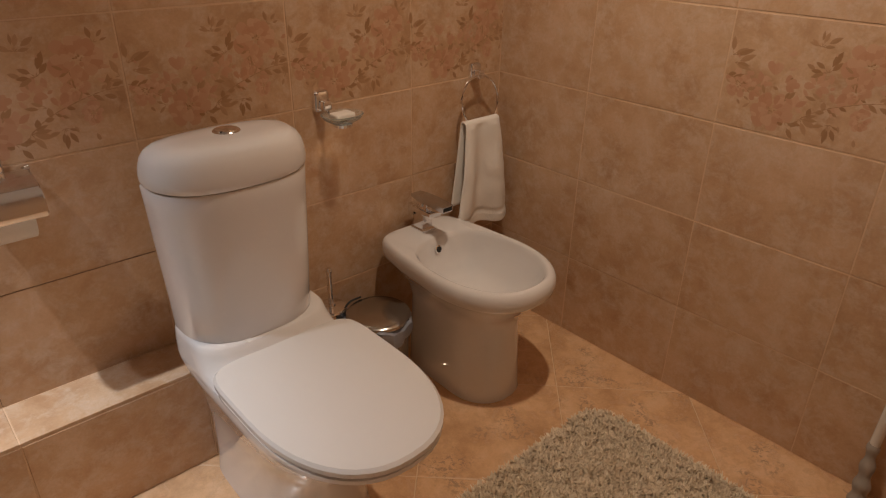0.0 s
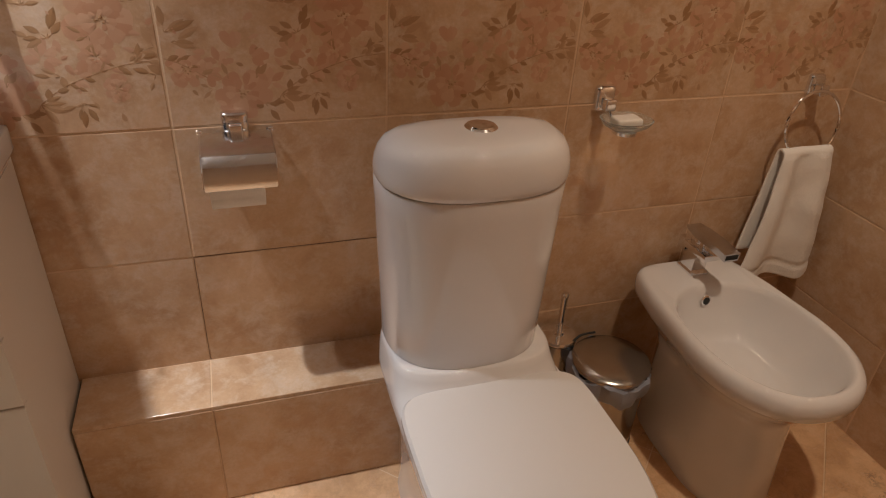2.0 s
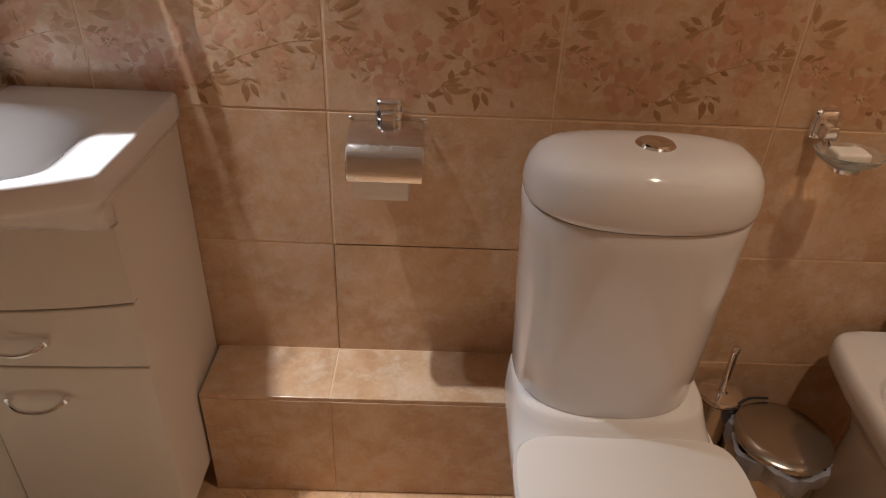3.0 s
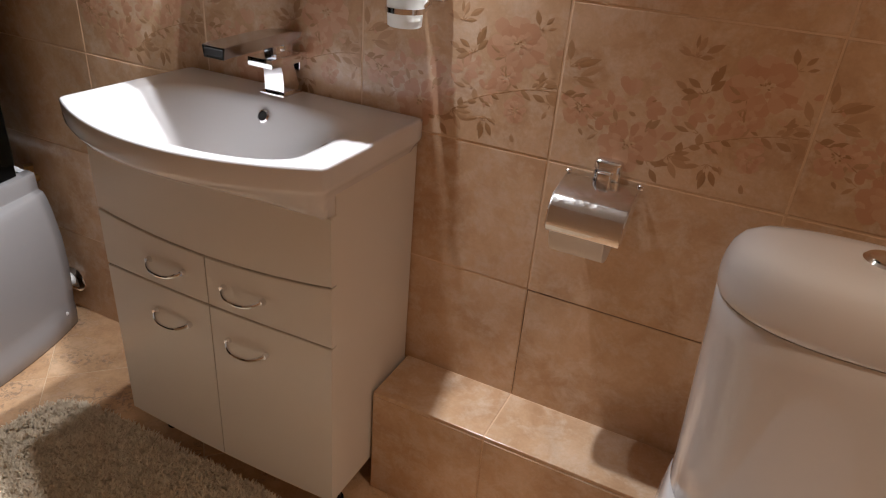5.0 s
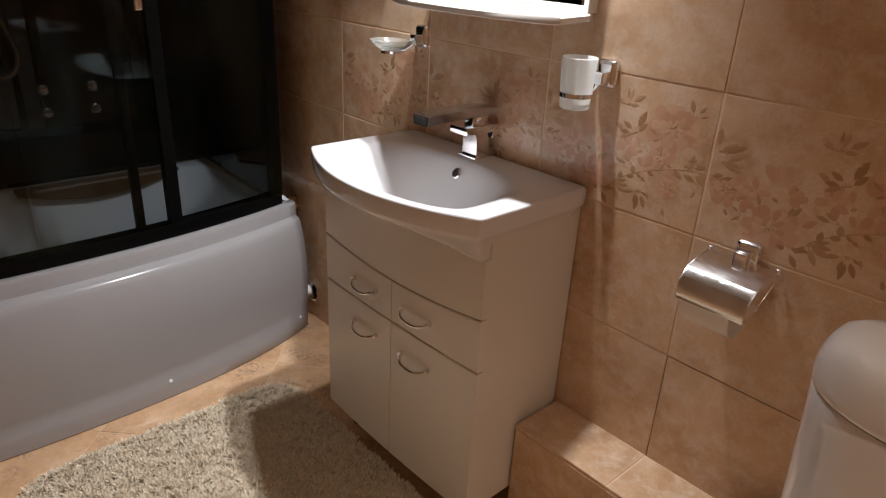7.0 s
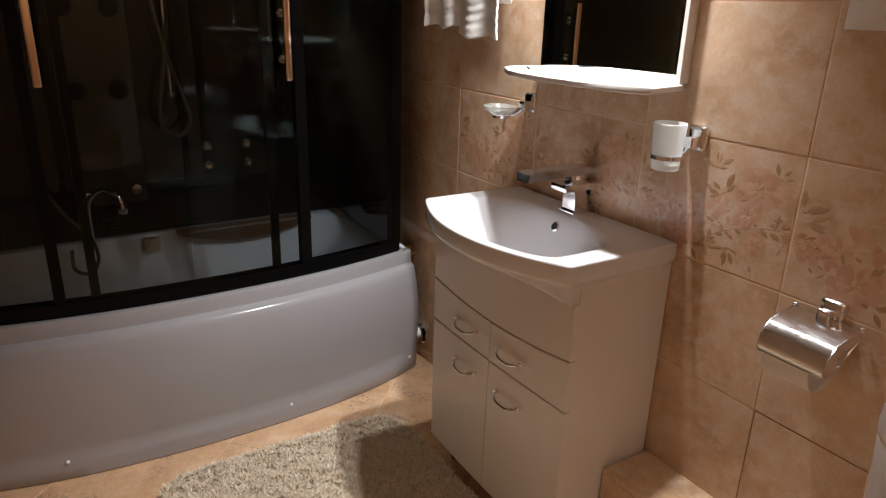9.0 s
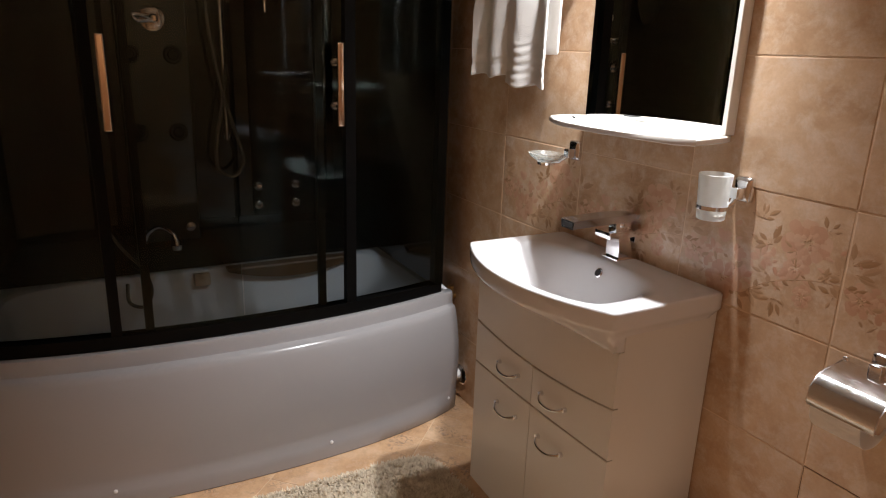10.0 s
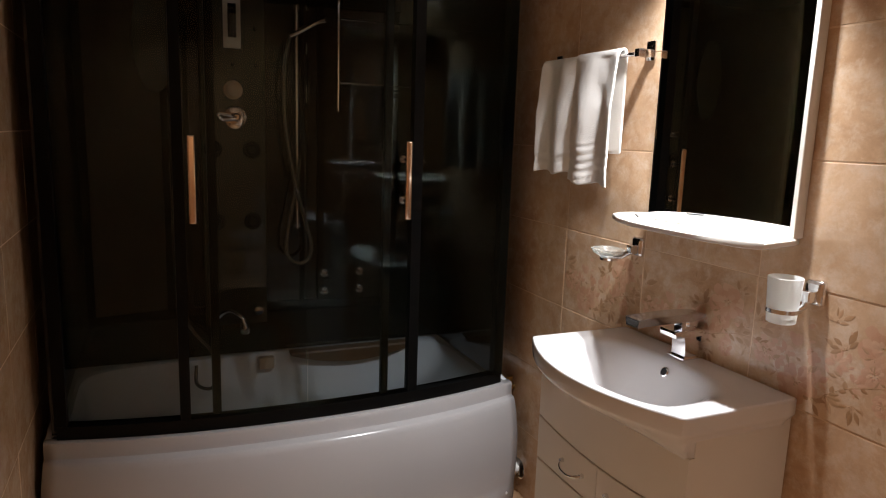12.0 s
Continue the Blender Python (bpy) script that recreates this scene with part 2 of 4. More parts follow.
ceiling = tagged(part("ceiling", slab(WEST - 0.15, EAST + 0.15, SOUTH - 0.15, 0.15, HIGH, HIGH + 0.1), PLASTER, smooth=False), "plain off-white painted ceiling", "ceiling", kind="structure")

# ---- toilet ----
TX = 0.515
CX = 0.503
# the lamps: a recessed ceiling spot, and two small spots on arms over the mirror
HALOGEN = mat("halogen_bulb", (0.9, 0.9, 0.9), 0.3, Emission_Color=(1.0, 0.93, 0.84, 1), Emission_Strength=45)
spot = thing("ceiling_spot", "round chrome recessed halogen spot in the ceiling", "ceiling light")
part("rim", lathe(0.96, -0.74, [(0.052, HIGH), (0.052, 2.497), (0.046, 2.493), (0.038, 2.495), (0.036, HIGH)]), CHROME, spot)
part("bulb", lathe(0.96, -0.74, [(0.034, 2.5), (0.033, 2.494), (0.024, 2.488), (0.010, 2.485)]), HALOGEN, spot)
for x in (-0.405, -0.630):
    spot = thing("mirror_spot", "small chrome halogen spot on an arm over the mirror", "wall light", "spots over the mirror")
    part("arm", tube([(x, -0.004, 2.12), (x, -0.06, 2.125), (x, -0.12, 2.12), (x, -0.145, 2.10)], 0.006), CHROME, spot)
    part("housing", lathe(x, -0.145, [(0.010, 2.105), (0.026, 2.095), (0.030, 2.062), (0.028, 2.062)]), CHROME, spot)
    part("bulb", lathe(x, -0.145, [(0.026, 2.064), (0.024, 2.056), (0.015, 2.049), (0.005, 2.046)]), HALOGEN, spot)

toilet = thing("toilet", "white ceramic close-coupled toilet with closed lid", "toilet")
pan = [dshape(TX, 0.135, -0.160, -0.60, 0.17, 0.0), dshape(TX, 0.128, -0.160, -0.59, 0.17, 0.06), dshape(TX, 0.130, -0.160, -0.60, 0.18, 0.18),
       dshape(TX, 0.145, -0.160, -0.66, 0.21, 0.27), dshape(TX, 0.170, -0.160, -0.775, 0.26, 0.345), dshape(TX, 0.178, -0.160, -0.815, 0.27, 0.38),
       dshape(TX, 0.174, -0.160, -0.815, 0.27, 0.392), dshape(TX, 0.150, -0.17, -0.78, 0.24, 0.395)]
part("pan", loft(pan), CERAMIC, toilet)
# shoulder that carries the cistern, rising out of the pan
sh = [dshape(CX + 0.006, hw, -0.160, yf, 0.10, z, 56, 3.2) for z, hw, yf in ((0.34, 0.160, -0.44), (0.388, 0.172, -0.450), (0.398, 0.171, -0.430), (0.410, 0.169, -0.404), (0.425, 0.167, -0.384), (0.442, 0.164, -0.370), (0.454, 0.161, -0.364), (0.458, 0.156, -0.358))]
part("shoulder", loft(sh), CERAMIC, toilet)


def cistern_ring(hw, z, k=1.0, deep=0.0, square=3.6):
    cy = -0.255
    return [(CX + (x - CX) * k, cy + (y - cy) * k, h) for x, y, h in dshape(CX, hw, -0.156, -0.356 - deep, 0.135, z, 64, 2.5, square)]


part("cistern", loft([cistern_ring(hw, z, k) for hw, z, k in ((0.153, 0.452, 0.97), (0.156, 0.46, 1.0), (0.160, 0.55, 1.0), (0.166, 0.66, 1.0), (0.171, 0.765, 1.0), (0.173, 0.803, 1.0), (0.173, 0.807, 0.985))]), CERAMIC, toilet)
part("cistern_lid", loft([cistern_ring(0.174, z, k, 0.002, 2.5) for k, z in ((0.975, 0.809), (1.0, 0.812), (1.012, 0.820), (1.012, 0.832), (0.998, 0.849), (0.965, 0.866), (0.905, 0.880), (0.81, 0.889), (0.64, 0.894), (0.42, 0.896), (0.2, 0.8965))]), CERAMIC, toilet)
button = part("flush_button", lathe(CX + 0.006, -0.246, ((0.028, 0.890), (0.029, 0.897), (0.026, 0.900), (0.0225, 0.899), (0.0215, 0.901), (0.001, 0.9025)), 32), CHROME, toilet, "chrome flush button")
seat = [dshape(TX, 0.178, -0.385, -0.825, 0.27, 0.396), dshape(TX, 0.183, -0.382, -0.841, 0.27, 0.400), dshape(TX, 0.183, -0.382, -0.841, 0.27, 0.409), dshape(TX, 0.179, -0.386, -0.826, 0.27, 0.412)]
part("seat", loft(seat), SEAT_PLASTIC, toilet)
cover = [dshape(TX, 0.178, -0.375, -0.835, 0.28, 0.414), dshape(TX, 0.185, -0.370, -0.845, 0.28, 0.418), dshape(TX, 0.185, -0.370, -0.845, 0.28, 0.428), dshape(TX, 0.180, -0.374, -0.838, 0.275, 0.434), dshape(TX, 0.12, -0.42, -0.76, 0.22, 0.437), dshape(TX, 0.04, -0.5, -0.68, 0.08, 0.4375)]
part("seat_lid", loft(cover), SEAT_PLASTIC, toilet)

# ---- bidet ----
BX = 1.186
bidet = thing("bidet", "white ceramic floor-standing bidet on a straight pedestal", "bidet")


def bidet_ring(cx, hw, yb, yf, nose, z, square=7.0):
    """A plan that narrows towards the tap end."""
    out = []
    for x, y, h in dshape(cx, hw, yb, yf, nose, z, 64, 2.25, square):
        k = max(0.0, min(1.0, (y + 0.30) / 0.24))
        out.append((cx + (x - cx) * (1 - 0.15 * k * k * (3 - 2 * k)), y, h))
    return out


body = [bidet_ring(BX - 0.020, 0.114, -0.13, -0.500, 0.13, 0.0), bidet_ring(BX - 0.019, 0.112, -0.13, -0.497, 0.13, 0.03), bidet_ring(BX - 0.018, 0.108, -0.13, -0.488, 0.13, 0.15), bidet_ring(BX - 0.010, 0.108, -0.125, -0.478, 0.13, 0.235),
        bidet_ring(BX - 0.004, 0.120, -0.105, -0.492, 0.15, 0.272), bidet_ring(BX, 0.142, -0.07, -0.520, 0.18, 0.300), bidet_ring(BX, 0.163, -0.04, -0.548, 0.21, 0.328), bidet_ring(BX, 0.172, -0.032, -0.560, 0.225, 0.342), bidet_ring(BX, 0.174, -0.030, -0.563, 0.228, 0.344), bidet_ring(BX, 0.182, -0.026, -0.572, 0.235, 0.352),
        bidet_ring(BX, 0.185, -0.024, -0.576, 0.238, 0.372), bidet_ring(BX, 0.183, -0.025, -0.573, 0.236, 0.390), bidet_ring(BX, 0.178, -0.029, -0.566, 0.232, 0.400), bidet_ring(BX, 0.170, -0.034, -0.557, 0.226, 0.4045), bidet_ring(BX, 0.164, -0.050, -0.553, 0.222, 0.4050),
        bidet_ring(BX, 0.158, -0.140, -0.550, 0.215, 0.4035, 3.0), bidet_ring(BX, 0.154, -0.147, -0.545, 0.210, 0.399, 3.0), bidet_ring(BX, 0.150, -0.152, -0.540, 0.205, 0.388, 3.0), bidet_ring(BX, 0.136, -0.162, -0.520, 0.195, 0.35, 3.0),
        bidet_ring(BX, 0.112, -0.19, -0.475, 0.165, 0.295, 3.0), bidet_ring(BX, 0.07, -0.23, -0.42, 0.09, 0.268, 3.0), bidet_ring(BX, 0.015, -0.31, -0.35, 0.018, 0.263, 3.0)]
part("bowl", loft(body), CERAMIC, bidet)
ov = part("overflow_ring", lathe(0, 0, ((0.0125, 0), (0.0135, 0.003), (0.010, 0.005), (0.009, 0.001), (0.0085, 0.001)), 20), CHROME, bidet, "chrome overflow ring")
ov.matrix_basis = pose(BX - 0.006, -0.161, 0.366, 78, 0, 0)
# dark disc in place of the shade inside the overflow
oh = part("overflow_hole_shade", lathe(0, 0, ((0.009, 0), (0.009, 0.002)), 16), RUBBER_AND_HOLES, bidet)
oh.matrix_basis = pose(BX - 0.006, -0.1615, 0.366, 78, 0, 0)


def square_tap(name, label, long_spout):
    """Square chrome mixer at the origin, spout towards -y."""
    tap = thing(name, label, "tap")
    part("base_plate", slab(-0.025, 0.025, -0.031, 0.030, 0, 0.007, 0.0015), CHROME, tap)
    col = loft([[(-0.020, y0, z), (0.020, y0, z), (0.020, y1, z), (-0.020, y1, z)] for y0, y1, z in ((-0.022, 0.024, 0.006), (-0.022, 0.022, 0.030), (-0.023, 0.014, 0.044), (-0.026, 0.010, 0.056), (-0.030, 0.010, 0.064))])
    bmesh.ops.bevel(col, geom=[e for e in col.edges if e.calc_face_angle(0) > 0.9], offset=0.0018, segments=2, affect="EDGES")
    part("column", col, CHROME, tap)
    part("body_block", slab(-0.025, 0.025, -0.060, 0.026, 0.060, 0.077, 0.0025), CHROME, tap)
    part("neck", slab(-0.013, 0.013, -0.030, 0.018, 0.074, 0.098, 0.003, 2), CHROME, tap)
    part("swivel", lathe(0, -0.006, ((0.017, 0.084), (0.018, 0.086), (0.018, 0.094), (0.016, 0.097)), 24), CHROME, tap)
    sp = loft([[(-w + 0.003, y, z0), (w - 0.003, y, z0), (w, y, z1 - 0.002), (-w, y, z1 - 0.002)] for y, w, z0, z1 in ((0.036, 0.020, 0.104, 0.116), (0.0, 0.021, 0.097, 0.120), (-0.05, 0.022, 0.098, 0.121), (-long_spout + 0.02, 0.022, 0.096, 0.118), (-long_spout, 0.022, 0.094, 0.116))])
    bmesh.ops.bevel(sp, geom=[e for e in sp.edges if e.calc_face_angle(0) > 0.5], offset=0.0015, segments=2, affect="EDGES")
    spout = part("spout", sp, SATIN_CHROME, tap)
    # the spout is solid; this black slab paints its shaded inside
    part("mouth", slab(-0.017, 0.017, -long_spout - 0.0012, -long_spout + 0.002, 0.0985, 0.1105, 0.0005, 1), RUBBER_AND_HOLES, spout, "black slab for the shade inside the open spout")
    part("lever", slab(-0.020, 0.024, 0.022, 0.052, 0.044, 0.078, 0.003, 2), CHROME, tap)
    return tap


bidet_tap = square_tap("bidet_tap", "square chrome mixer tap on the bidet", 0.115)
bidet_tap.matrix_basis = pose(1.188, -0.078, 0.4045, 0, 0, 0)

# ---- pipe casing ledge ----
ledge = tagged(part("ledge", slab(-0.262, 0.66, -0.1535, 0.0, 0.0, 0.2845), GROUT, smooth=False), "low tiled pipe casing along the wall", "ledge", kind="structure")

# ---- washbasin and vanity cabinet ----
VX = -0.555


def bow(x, ends, mid, half=0.295):
    return ends + (mid - ends) * (1 - min(1.0, abs((x - VX) / half)) ** 2)


cabinet = thing("vanity_cabinet", "white lacquered vanity cabinet with a bowed front", "cabinet")
part("base_panel", slab(-0.829, -0.284, -0.285, -0.016, 0.085, 0.103), LACQUER, cabinet)
for x0, x1 in ((-0.845, -0.829), (-0.284, -0.268)):
    part("side_panel", slab(x0, x1, -0.286, -0.004, 0.085, 0.818, 0.001, 1), LACQUER, cabinet)
part("back_panel", slab(-0.829, -0.284, -0.016, -0.004, 0.103, 0.64), LACQUER, cabinet)


def front(x0, x1, z0, z1, name, parent, n=14, arch=0.020, low=False, high=False):
    rings = []
    for i in range(n + 1):
        x = x0 + (x1 - x0) * i / n
        yo = bow(x, -0.303, -0.311)
        yi = yo + 0.018
        b = 0.002
        k = arch * (1 - ((x - VX) / 0.29) ** 2)
        p0, p1 = z0 - (k if low else 0), z1 - (k if high else 0)
        rings.append([(x, yi, p0), (x, yo + b, p0), (x, yo, p0 + b), (x, yo, p1 - b), (x, yo + b, p1), (x, yi, p1)])
    return part(name, loft(rings), LACQUER, parent)


front(-0.847, -0.266, 0.6245, 0.7600, "fascia", cabinet, low=True)


def handle(cx, cz, parent):
    pts = []
    for i in range(17):
        u = -1 + i / 8
        x = cx + 0.047 * u
        pts.append((x, bow(x, -0.303, -0.311) - 0.005 - 0.019 * (1 - u ** 4), cz - 0.012 * (1 - u * u)))
    h = tube(pts, 0.0036, 8)
    for u in (-1, 1):
        x = cx + 0.047 * u
        y = bow(x, -0.303, -0.311)
        tube([(x, y, cz), (x, y - 0.006, cz), (x, y - 0.010, cz)], lambda s: 0.0072 - 0.002 * s, 10, h)
    part("handle", h, CHROME, parent, "chrome bow handle")


for x0, x1, hx in ((-0.847, VX - 0.0012, -0.661), (VX + 0.0012, -0.266, -0.463)):
    d = front(x0, x1, 0.4925, 0.6215, "drawer", cabinet, high=True)
    handle(hx, 0.548, d)
    d = front(x0, x1, 0.088, 0.4895, "door", cabinet)
    handle(hx, 0.423, d)
for x in (-0.80, -0.31):
    for y in (-0.23, -0.05):
        part("leg", lathe(x, y, ((0.02, 0), (0.02, 0.01), (0.014, 0.015), (0.014, 0.085)), 14), FRAMEBLACK, cabinet)


VY = -0.252


def basin_edge(a, grow=0.0, f=1.0):
    """Rim of the washbasin: straight back and sides, bowed front, with eased corners."""
    c, s = math.cos(a), math.sin(a)
    lo, hi = 0.0, 0.7
    for _ in range(36):
        m = (lo + hi) / 2
        x, y = m * c, VY + m * s
        fx, bk = abs(x) / (0.300 + grow), (y - VY) / (-0.004 + grow - VY) if y > VY else (VY - y) / (VY + 0.3195 - f * (bow(VX + x, -0.338, -0.424, 0.30) + 0.3195) + grow)
        if fx ** 60 + abs(bk) ** 60 < 1:
            lo = m
        else:
            hi = m
    return VX + lo * c, VY + lo * s


NB = 200
ANG = [2 * math.pi * i / NB for i in range(NB)]


def bowl_ring(z, hx, yb, yf, power, inset=0.02):
    """Ring of the bowl, kept inside the rim with a soft corner."""
    out = []
    for a in ANG:
        c, s = math.cos(a), math.sin(a)
        hy = yb - VY if s > 0 else VY - yf
        r = 1 / ((abs(c) / hx) ** power + (abs(s) / hy) ** power) ** (1 / power)
        ex, ey = basin_edge(a, -inset)
        q = math.hypot(ex - VX, ey - VY)
        r = (r ** -10 + q ** -10) ** -0.1
        out.append((VX + r * c, VY + r * s, z))
    return out


basin = thing("washbasin", "white ceramic washbasin with a bowed front on the cabinet", "washbasin")
rim = lambda z, g, f=1.0: [(*basin_edge(a, g, f), z) for a in ANG]
rings = [bowl_ring(0.645, 0.05, -0.22, -0.27, 2.2, 0.09), bowl_ring(0.665, 0.16, -0.15, -0.282, 2.3, 0.09), bowl_ring(0.735, 0.23, -0.05, -0.284, 3.5, 0.05), rim(0.745, -0.026, 0.0), rim(0.752, -0.0156, 0.0), rim(0.762, -0.0156, 0.22), rim(0.776, -0.0156, 0.52), rim(0.790, -0.0154, 0.77), rim(0.803, -0.0110, 0.94), rim(0.813, -0.005), rim(0.820, -0.001), rim(0.824, 0.0),
         rim(0.857, 0.0), rim(0.8602, -0.001), rim(0.8618, -0.003), rim(0.862, -0.007),
         bowl_ring(0.8618, 0.262, -0.088, -0.412, 3.4, 0.014), bowl_ring(0.8604, 0.250, -0.093, -0.405, 3.2, 0.018), bowl_ring(0.857, 0.238, -0.099, -0.400, 3.0, 0.023), bowl_ring(0.850, 0.222, -0.106, -0.395, 2.9, 0.028), bowl_ring(0.838, 0.205, -0.113, -0.390, 2.8, 0.034),
         bowl_ring(0.824, 0.188, -0.121, -0.382, 2.7, 0.045), bowl_ring(0.806, 0.170, -0.132, -0.366, 2.6, 0.055), bowl_ring(0.785, 0.150, -0.146, -0.336, 2.5, 0.07), bowl_ring(0.765, 0.132, -0.162, -0.302, 2.4, 0.09),
         bowl_ring(0.745, 0.112, -0.182, -0.280, 2.3, 0.09), bowl_ring(0.725, 0.085, -0.214, -0.270, 2.2, 0.09), bowl_ring(0.712, 0.050, -0.228, -0.265, 2.1, 0.09), bowl_ring(0.708, 0.02, -0.244, -0.260, 2.0, 0.09)]
part("bowl", loft(rings), CERAMIC, basin)
ov = part("overflow_ring", lathe(0, 0, ((0.0125, 0), (0.0135, 0.003), (0.010, 0.005), (0.009, 0.001), (0.0085, 0.001)), 20), CHROME, basin, "chrome overflow ring")
ov.matrix_basis = pose(VX, -0.1185, 0.832, 62, 0, 0)
# solid dark disc, for the shaded opening behind the ring
oh = part("overflow_hole_shade", lathe(0, 0, ((0.009, 0), (0.009, 0.003)), 16), RUBBER_AND_HOLES, basin)
oh.matrix_basis = pose(VX, -0.1190, 0.832, 62, 0, 0)
part("drain", lathe(VX, -0.246, ((0.018, 0.707), (0.018, 0.713), (0.014, 0.714), (0.012, 0.711)), 20), CHROME, basin, "chrome drain")
tap = square_tap("basin_tap", "square chrome mixer tap with a flat spout", 0.172)
tap.matrix_basis = pose(VX - 0.010, -0.048, 0.862, 0, 0, 0) @ Matrix.Diagonal((1.2, 1.06, 1.06, 1))

# ---- mirror with shelf ----
mirror = thing("wall_mirror", "tall wall mirror with a slim white side frame and shelf", "mirror")
part("backing", loft([[(-0.560, -0.0120, z), (-0.312, -0.0195, z), (-0.312, -0.001, z), (-0.560, -0.001, z)] for z in (1.222, 1.85)]), FRAMEBLACK, mirror, smooth=False)
glass = loft([[(-0.795, -0.0095, z), (-0.311, -0.0245, z), (-0.311, -0.0210, z), (-0.795, -0.0060, z)] for z in (1.2185, 1.855)])
part("glass", glass, MIRROR, mirror, smooth=False)
part("side_frame", slab(-0.310, -0.298, -0.0310, -0.001, 1.2185, 1.86, 0.0008, 1), LACQUER, mirror, "slim white side frame")
shelf = []
for z, g in ((1.203, -0.003), (1.205, 0.0), (1.215, 0.0), (1.218, -0.003)):
    q = [(-0.80 - g, -0.002), (-0.822 - g, -0.05), (-0.818 - g, -0.095), (-0.79, -0.140 - g), (-0.72, -0.178 - g), (-0.64, -0.200 - g), (-0.54, -0.208 - g), (-0.44, -0.204 - g), (-0.36, -0.192 - g), (-0.30 + g, -0.182), (-0.266 + g, -0.155), (-0.292 + g, -0.03), (-0.305 + g, -0.002)]
    shelf.append([(x, y, z) for x, y in q])
sb = loft(shelf)
part("shelf", sb, LACQUER, mirror, "white shelf under the mirror")

nap = loft([[(x, y, 1.2185 + h) for x, y in ((-0.66, -0.05), (-0.56, -0.035), (-0.53, -0.11), (-0.64, -0.125))] for h in (0.0, 0.006)])
bmesh.ops.bevel(nap, geom=list(nap.edges), offset=0.002, segments=2, affect="EDGES")
tagged(part("napkin", nap, PAPER), "folded white paper napkin on the mirror shelf", "napkin")
# small thin dark item beside the napkin, taken for a pen
tagged(part("dark_pen", tube([(-0.74, -0.10, 1.2205), (-0.70, -0.125, 1.2205)], 0.002, 8), RUBBER_AND_HOLES), "thin dark pen on the mirror shelf", "hair clip")

# ---- chrome wall accessories ----


def wall_mount(parent, x, z, w=0.046, h=0.058):
    """Domed chrome plate with a stub that carries the fitting."""
    b = loft([[(x + (w / 2 * k) * sx, y, z + (h / 2 * k) * sz) for sx, sz in CORNERS] for y, k in ((0.0, 1.0), (-0.006, 1.0), (-0.011, 0.93), (-0.015, 0.78), (-0.017, 0.5), (-0.0175, 0.1))])
    part("mount", b, CHROME, parent)
    c = slab(x - 0.013, x + 0.013, -0.040, -0.012, z - 0.020, z + 0.006, 0.005, 3)
    return part("bracket", c, CHROME, parent)


CORNERS = []
for q in range(4):
    for i in range(6):
        a = math.pi / 2 * (q + i / 5)
        sx, sz = (1, -1, -1, 1)[q], (1, 1, -1, -1)[q]
        CORNERS.append((0.62 * sx + 0.38 * math.cos(a), 0.72 * sz + 0.28 * math.sin(a)))

cup = thing("tumbler_holder", "frosted glass tumbler in a chrome wall holder", "tumbler")
wall_mount(cup, -0.248, 1.107)
cx, cy = -0.272, -0.072
part("ring_band", loft([ring(cx, cy, z, r, r) for z, r in ((1.064, 0.0345), (1.073, 0.0352), (1.073, 0.0330), (1.064, 0.0322), (1.064, 0.0345))], False, False), CHROME, cup)
part("arm", tube([(-0.248, -0.030, 1.092), (-0.246, -0.040, 1.078), (-0.252, -0.048, 1.068)], 0.007, 10), CHROME, cup)
part("tumbler", loft([ring(cx, cy, z, r, r) for r, z in ((0.027, 1.040), (0.0300, 1.042), (0.0318, 1.066), (0.0360, 1.140), (0.0346, 1.1415), (0.0330, 1.139), (0.0298, 1.066), (0.027, 1.052), (0.002, 1.052))]), FROST, cup, "frosted glass tumbler").visible_shadow = False


def soap_dish(label, mx, mz, dx, soap, dz=0.030):
    d = thing("soap_dish", label, "soap dish", "glass soap dishes")
    wall_mount(d, mx, mz)
    x, y, z = mx + dx, -0.075, mz - dz
    part("arm", tube([(mx, -0.03, mz - 0.014), (mx + dx * 0.4, -0.05, z - 0.004), (x, y, z - 0.006)], 0.005, 10), CHROME, d)
    part("ring_band", lathe(x, y, ((0.020, z - 0.016), (0.026, z - 0.014), (0.027, z - 0.007), (0.022, z - 0.006)), 24), CHROME, d)
    part("dish", loft([ring(x, y, z + h, rx, ry, 32, 2.4) for h, rx, ry in ((-0.006, 0.02, 0.016), (-0.004, 0.032, 0.026), (0.006, 0.050, 0.040), (0.018, 0.058, 0.047), (0.019, 0.055, 0.044), (0.008, 0.046, 0.036), (0.0, 0.028, 0.022), (-0.001, 0.003, 0.003))]), DISH, d, "frosted glass dish").visible_shadow = False
    if soap:
        tagged(part("soap_bar", slab(x - 0.03, x + 0.03, y - 0.02, y + 0.02, z + 0.004, z + 0.022, 0.006, 3), mat("soap", (0.82, 0.77, 0.70), 0.5)), "small white bar of soap in a glass dish", "soap")
    return d


soap_dish("frosted glass soap dish in a chrome holder beside the mirror", -0.830, 1.112, -0.045, False)
soap_dish("frosted glass soap dish in a chrome holder above the bidet side", 0.889, 0.848, 0.020, True, 0.042)

tp = thing("toilet_paper_holder", "chrome toilet paper holder with a curved cover", "paper holder")
wall_mount(tp, 0.111, 0.842, 0.050, 0.042)
fold = [(-0.014, 0.8275), (-0.030, 0.8290), (-0.060, 0.8240), (-0.094, 0.8150), (-0.098, 0.8130), (-0.108, 0.8040), (-0.116, 0.7930), (-0.121, 0.7800), (-0.122, 0.7680), (-0.120, 0.7570)]
SATIN = mat("scratched_chrome", (0.74, 0.73, 0.72), 0.16, 1.0)
t, p, link = nodes(SATIN)
tc = t.nodes.new("ShaderNodeTexCoord")
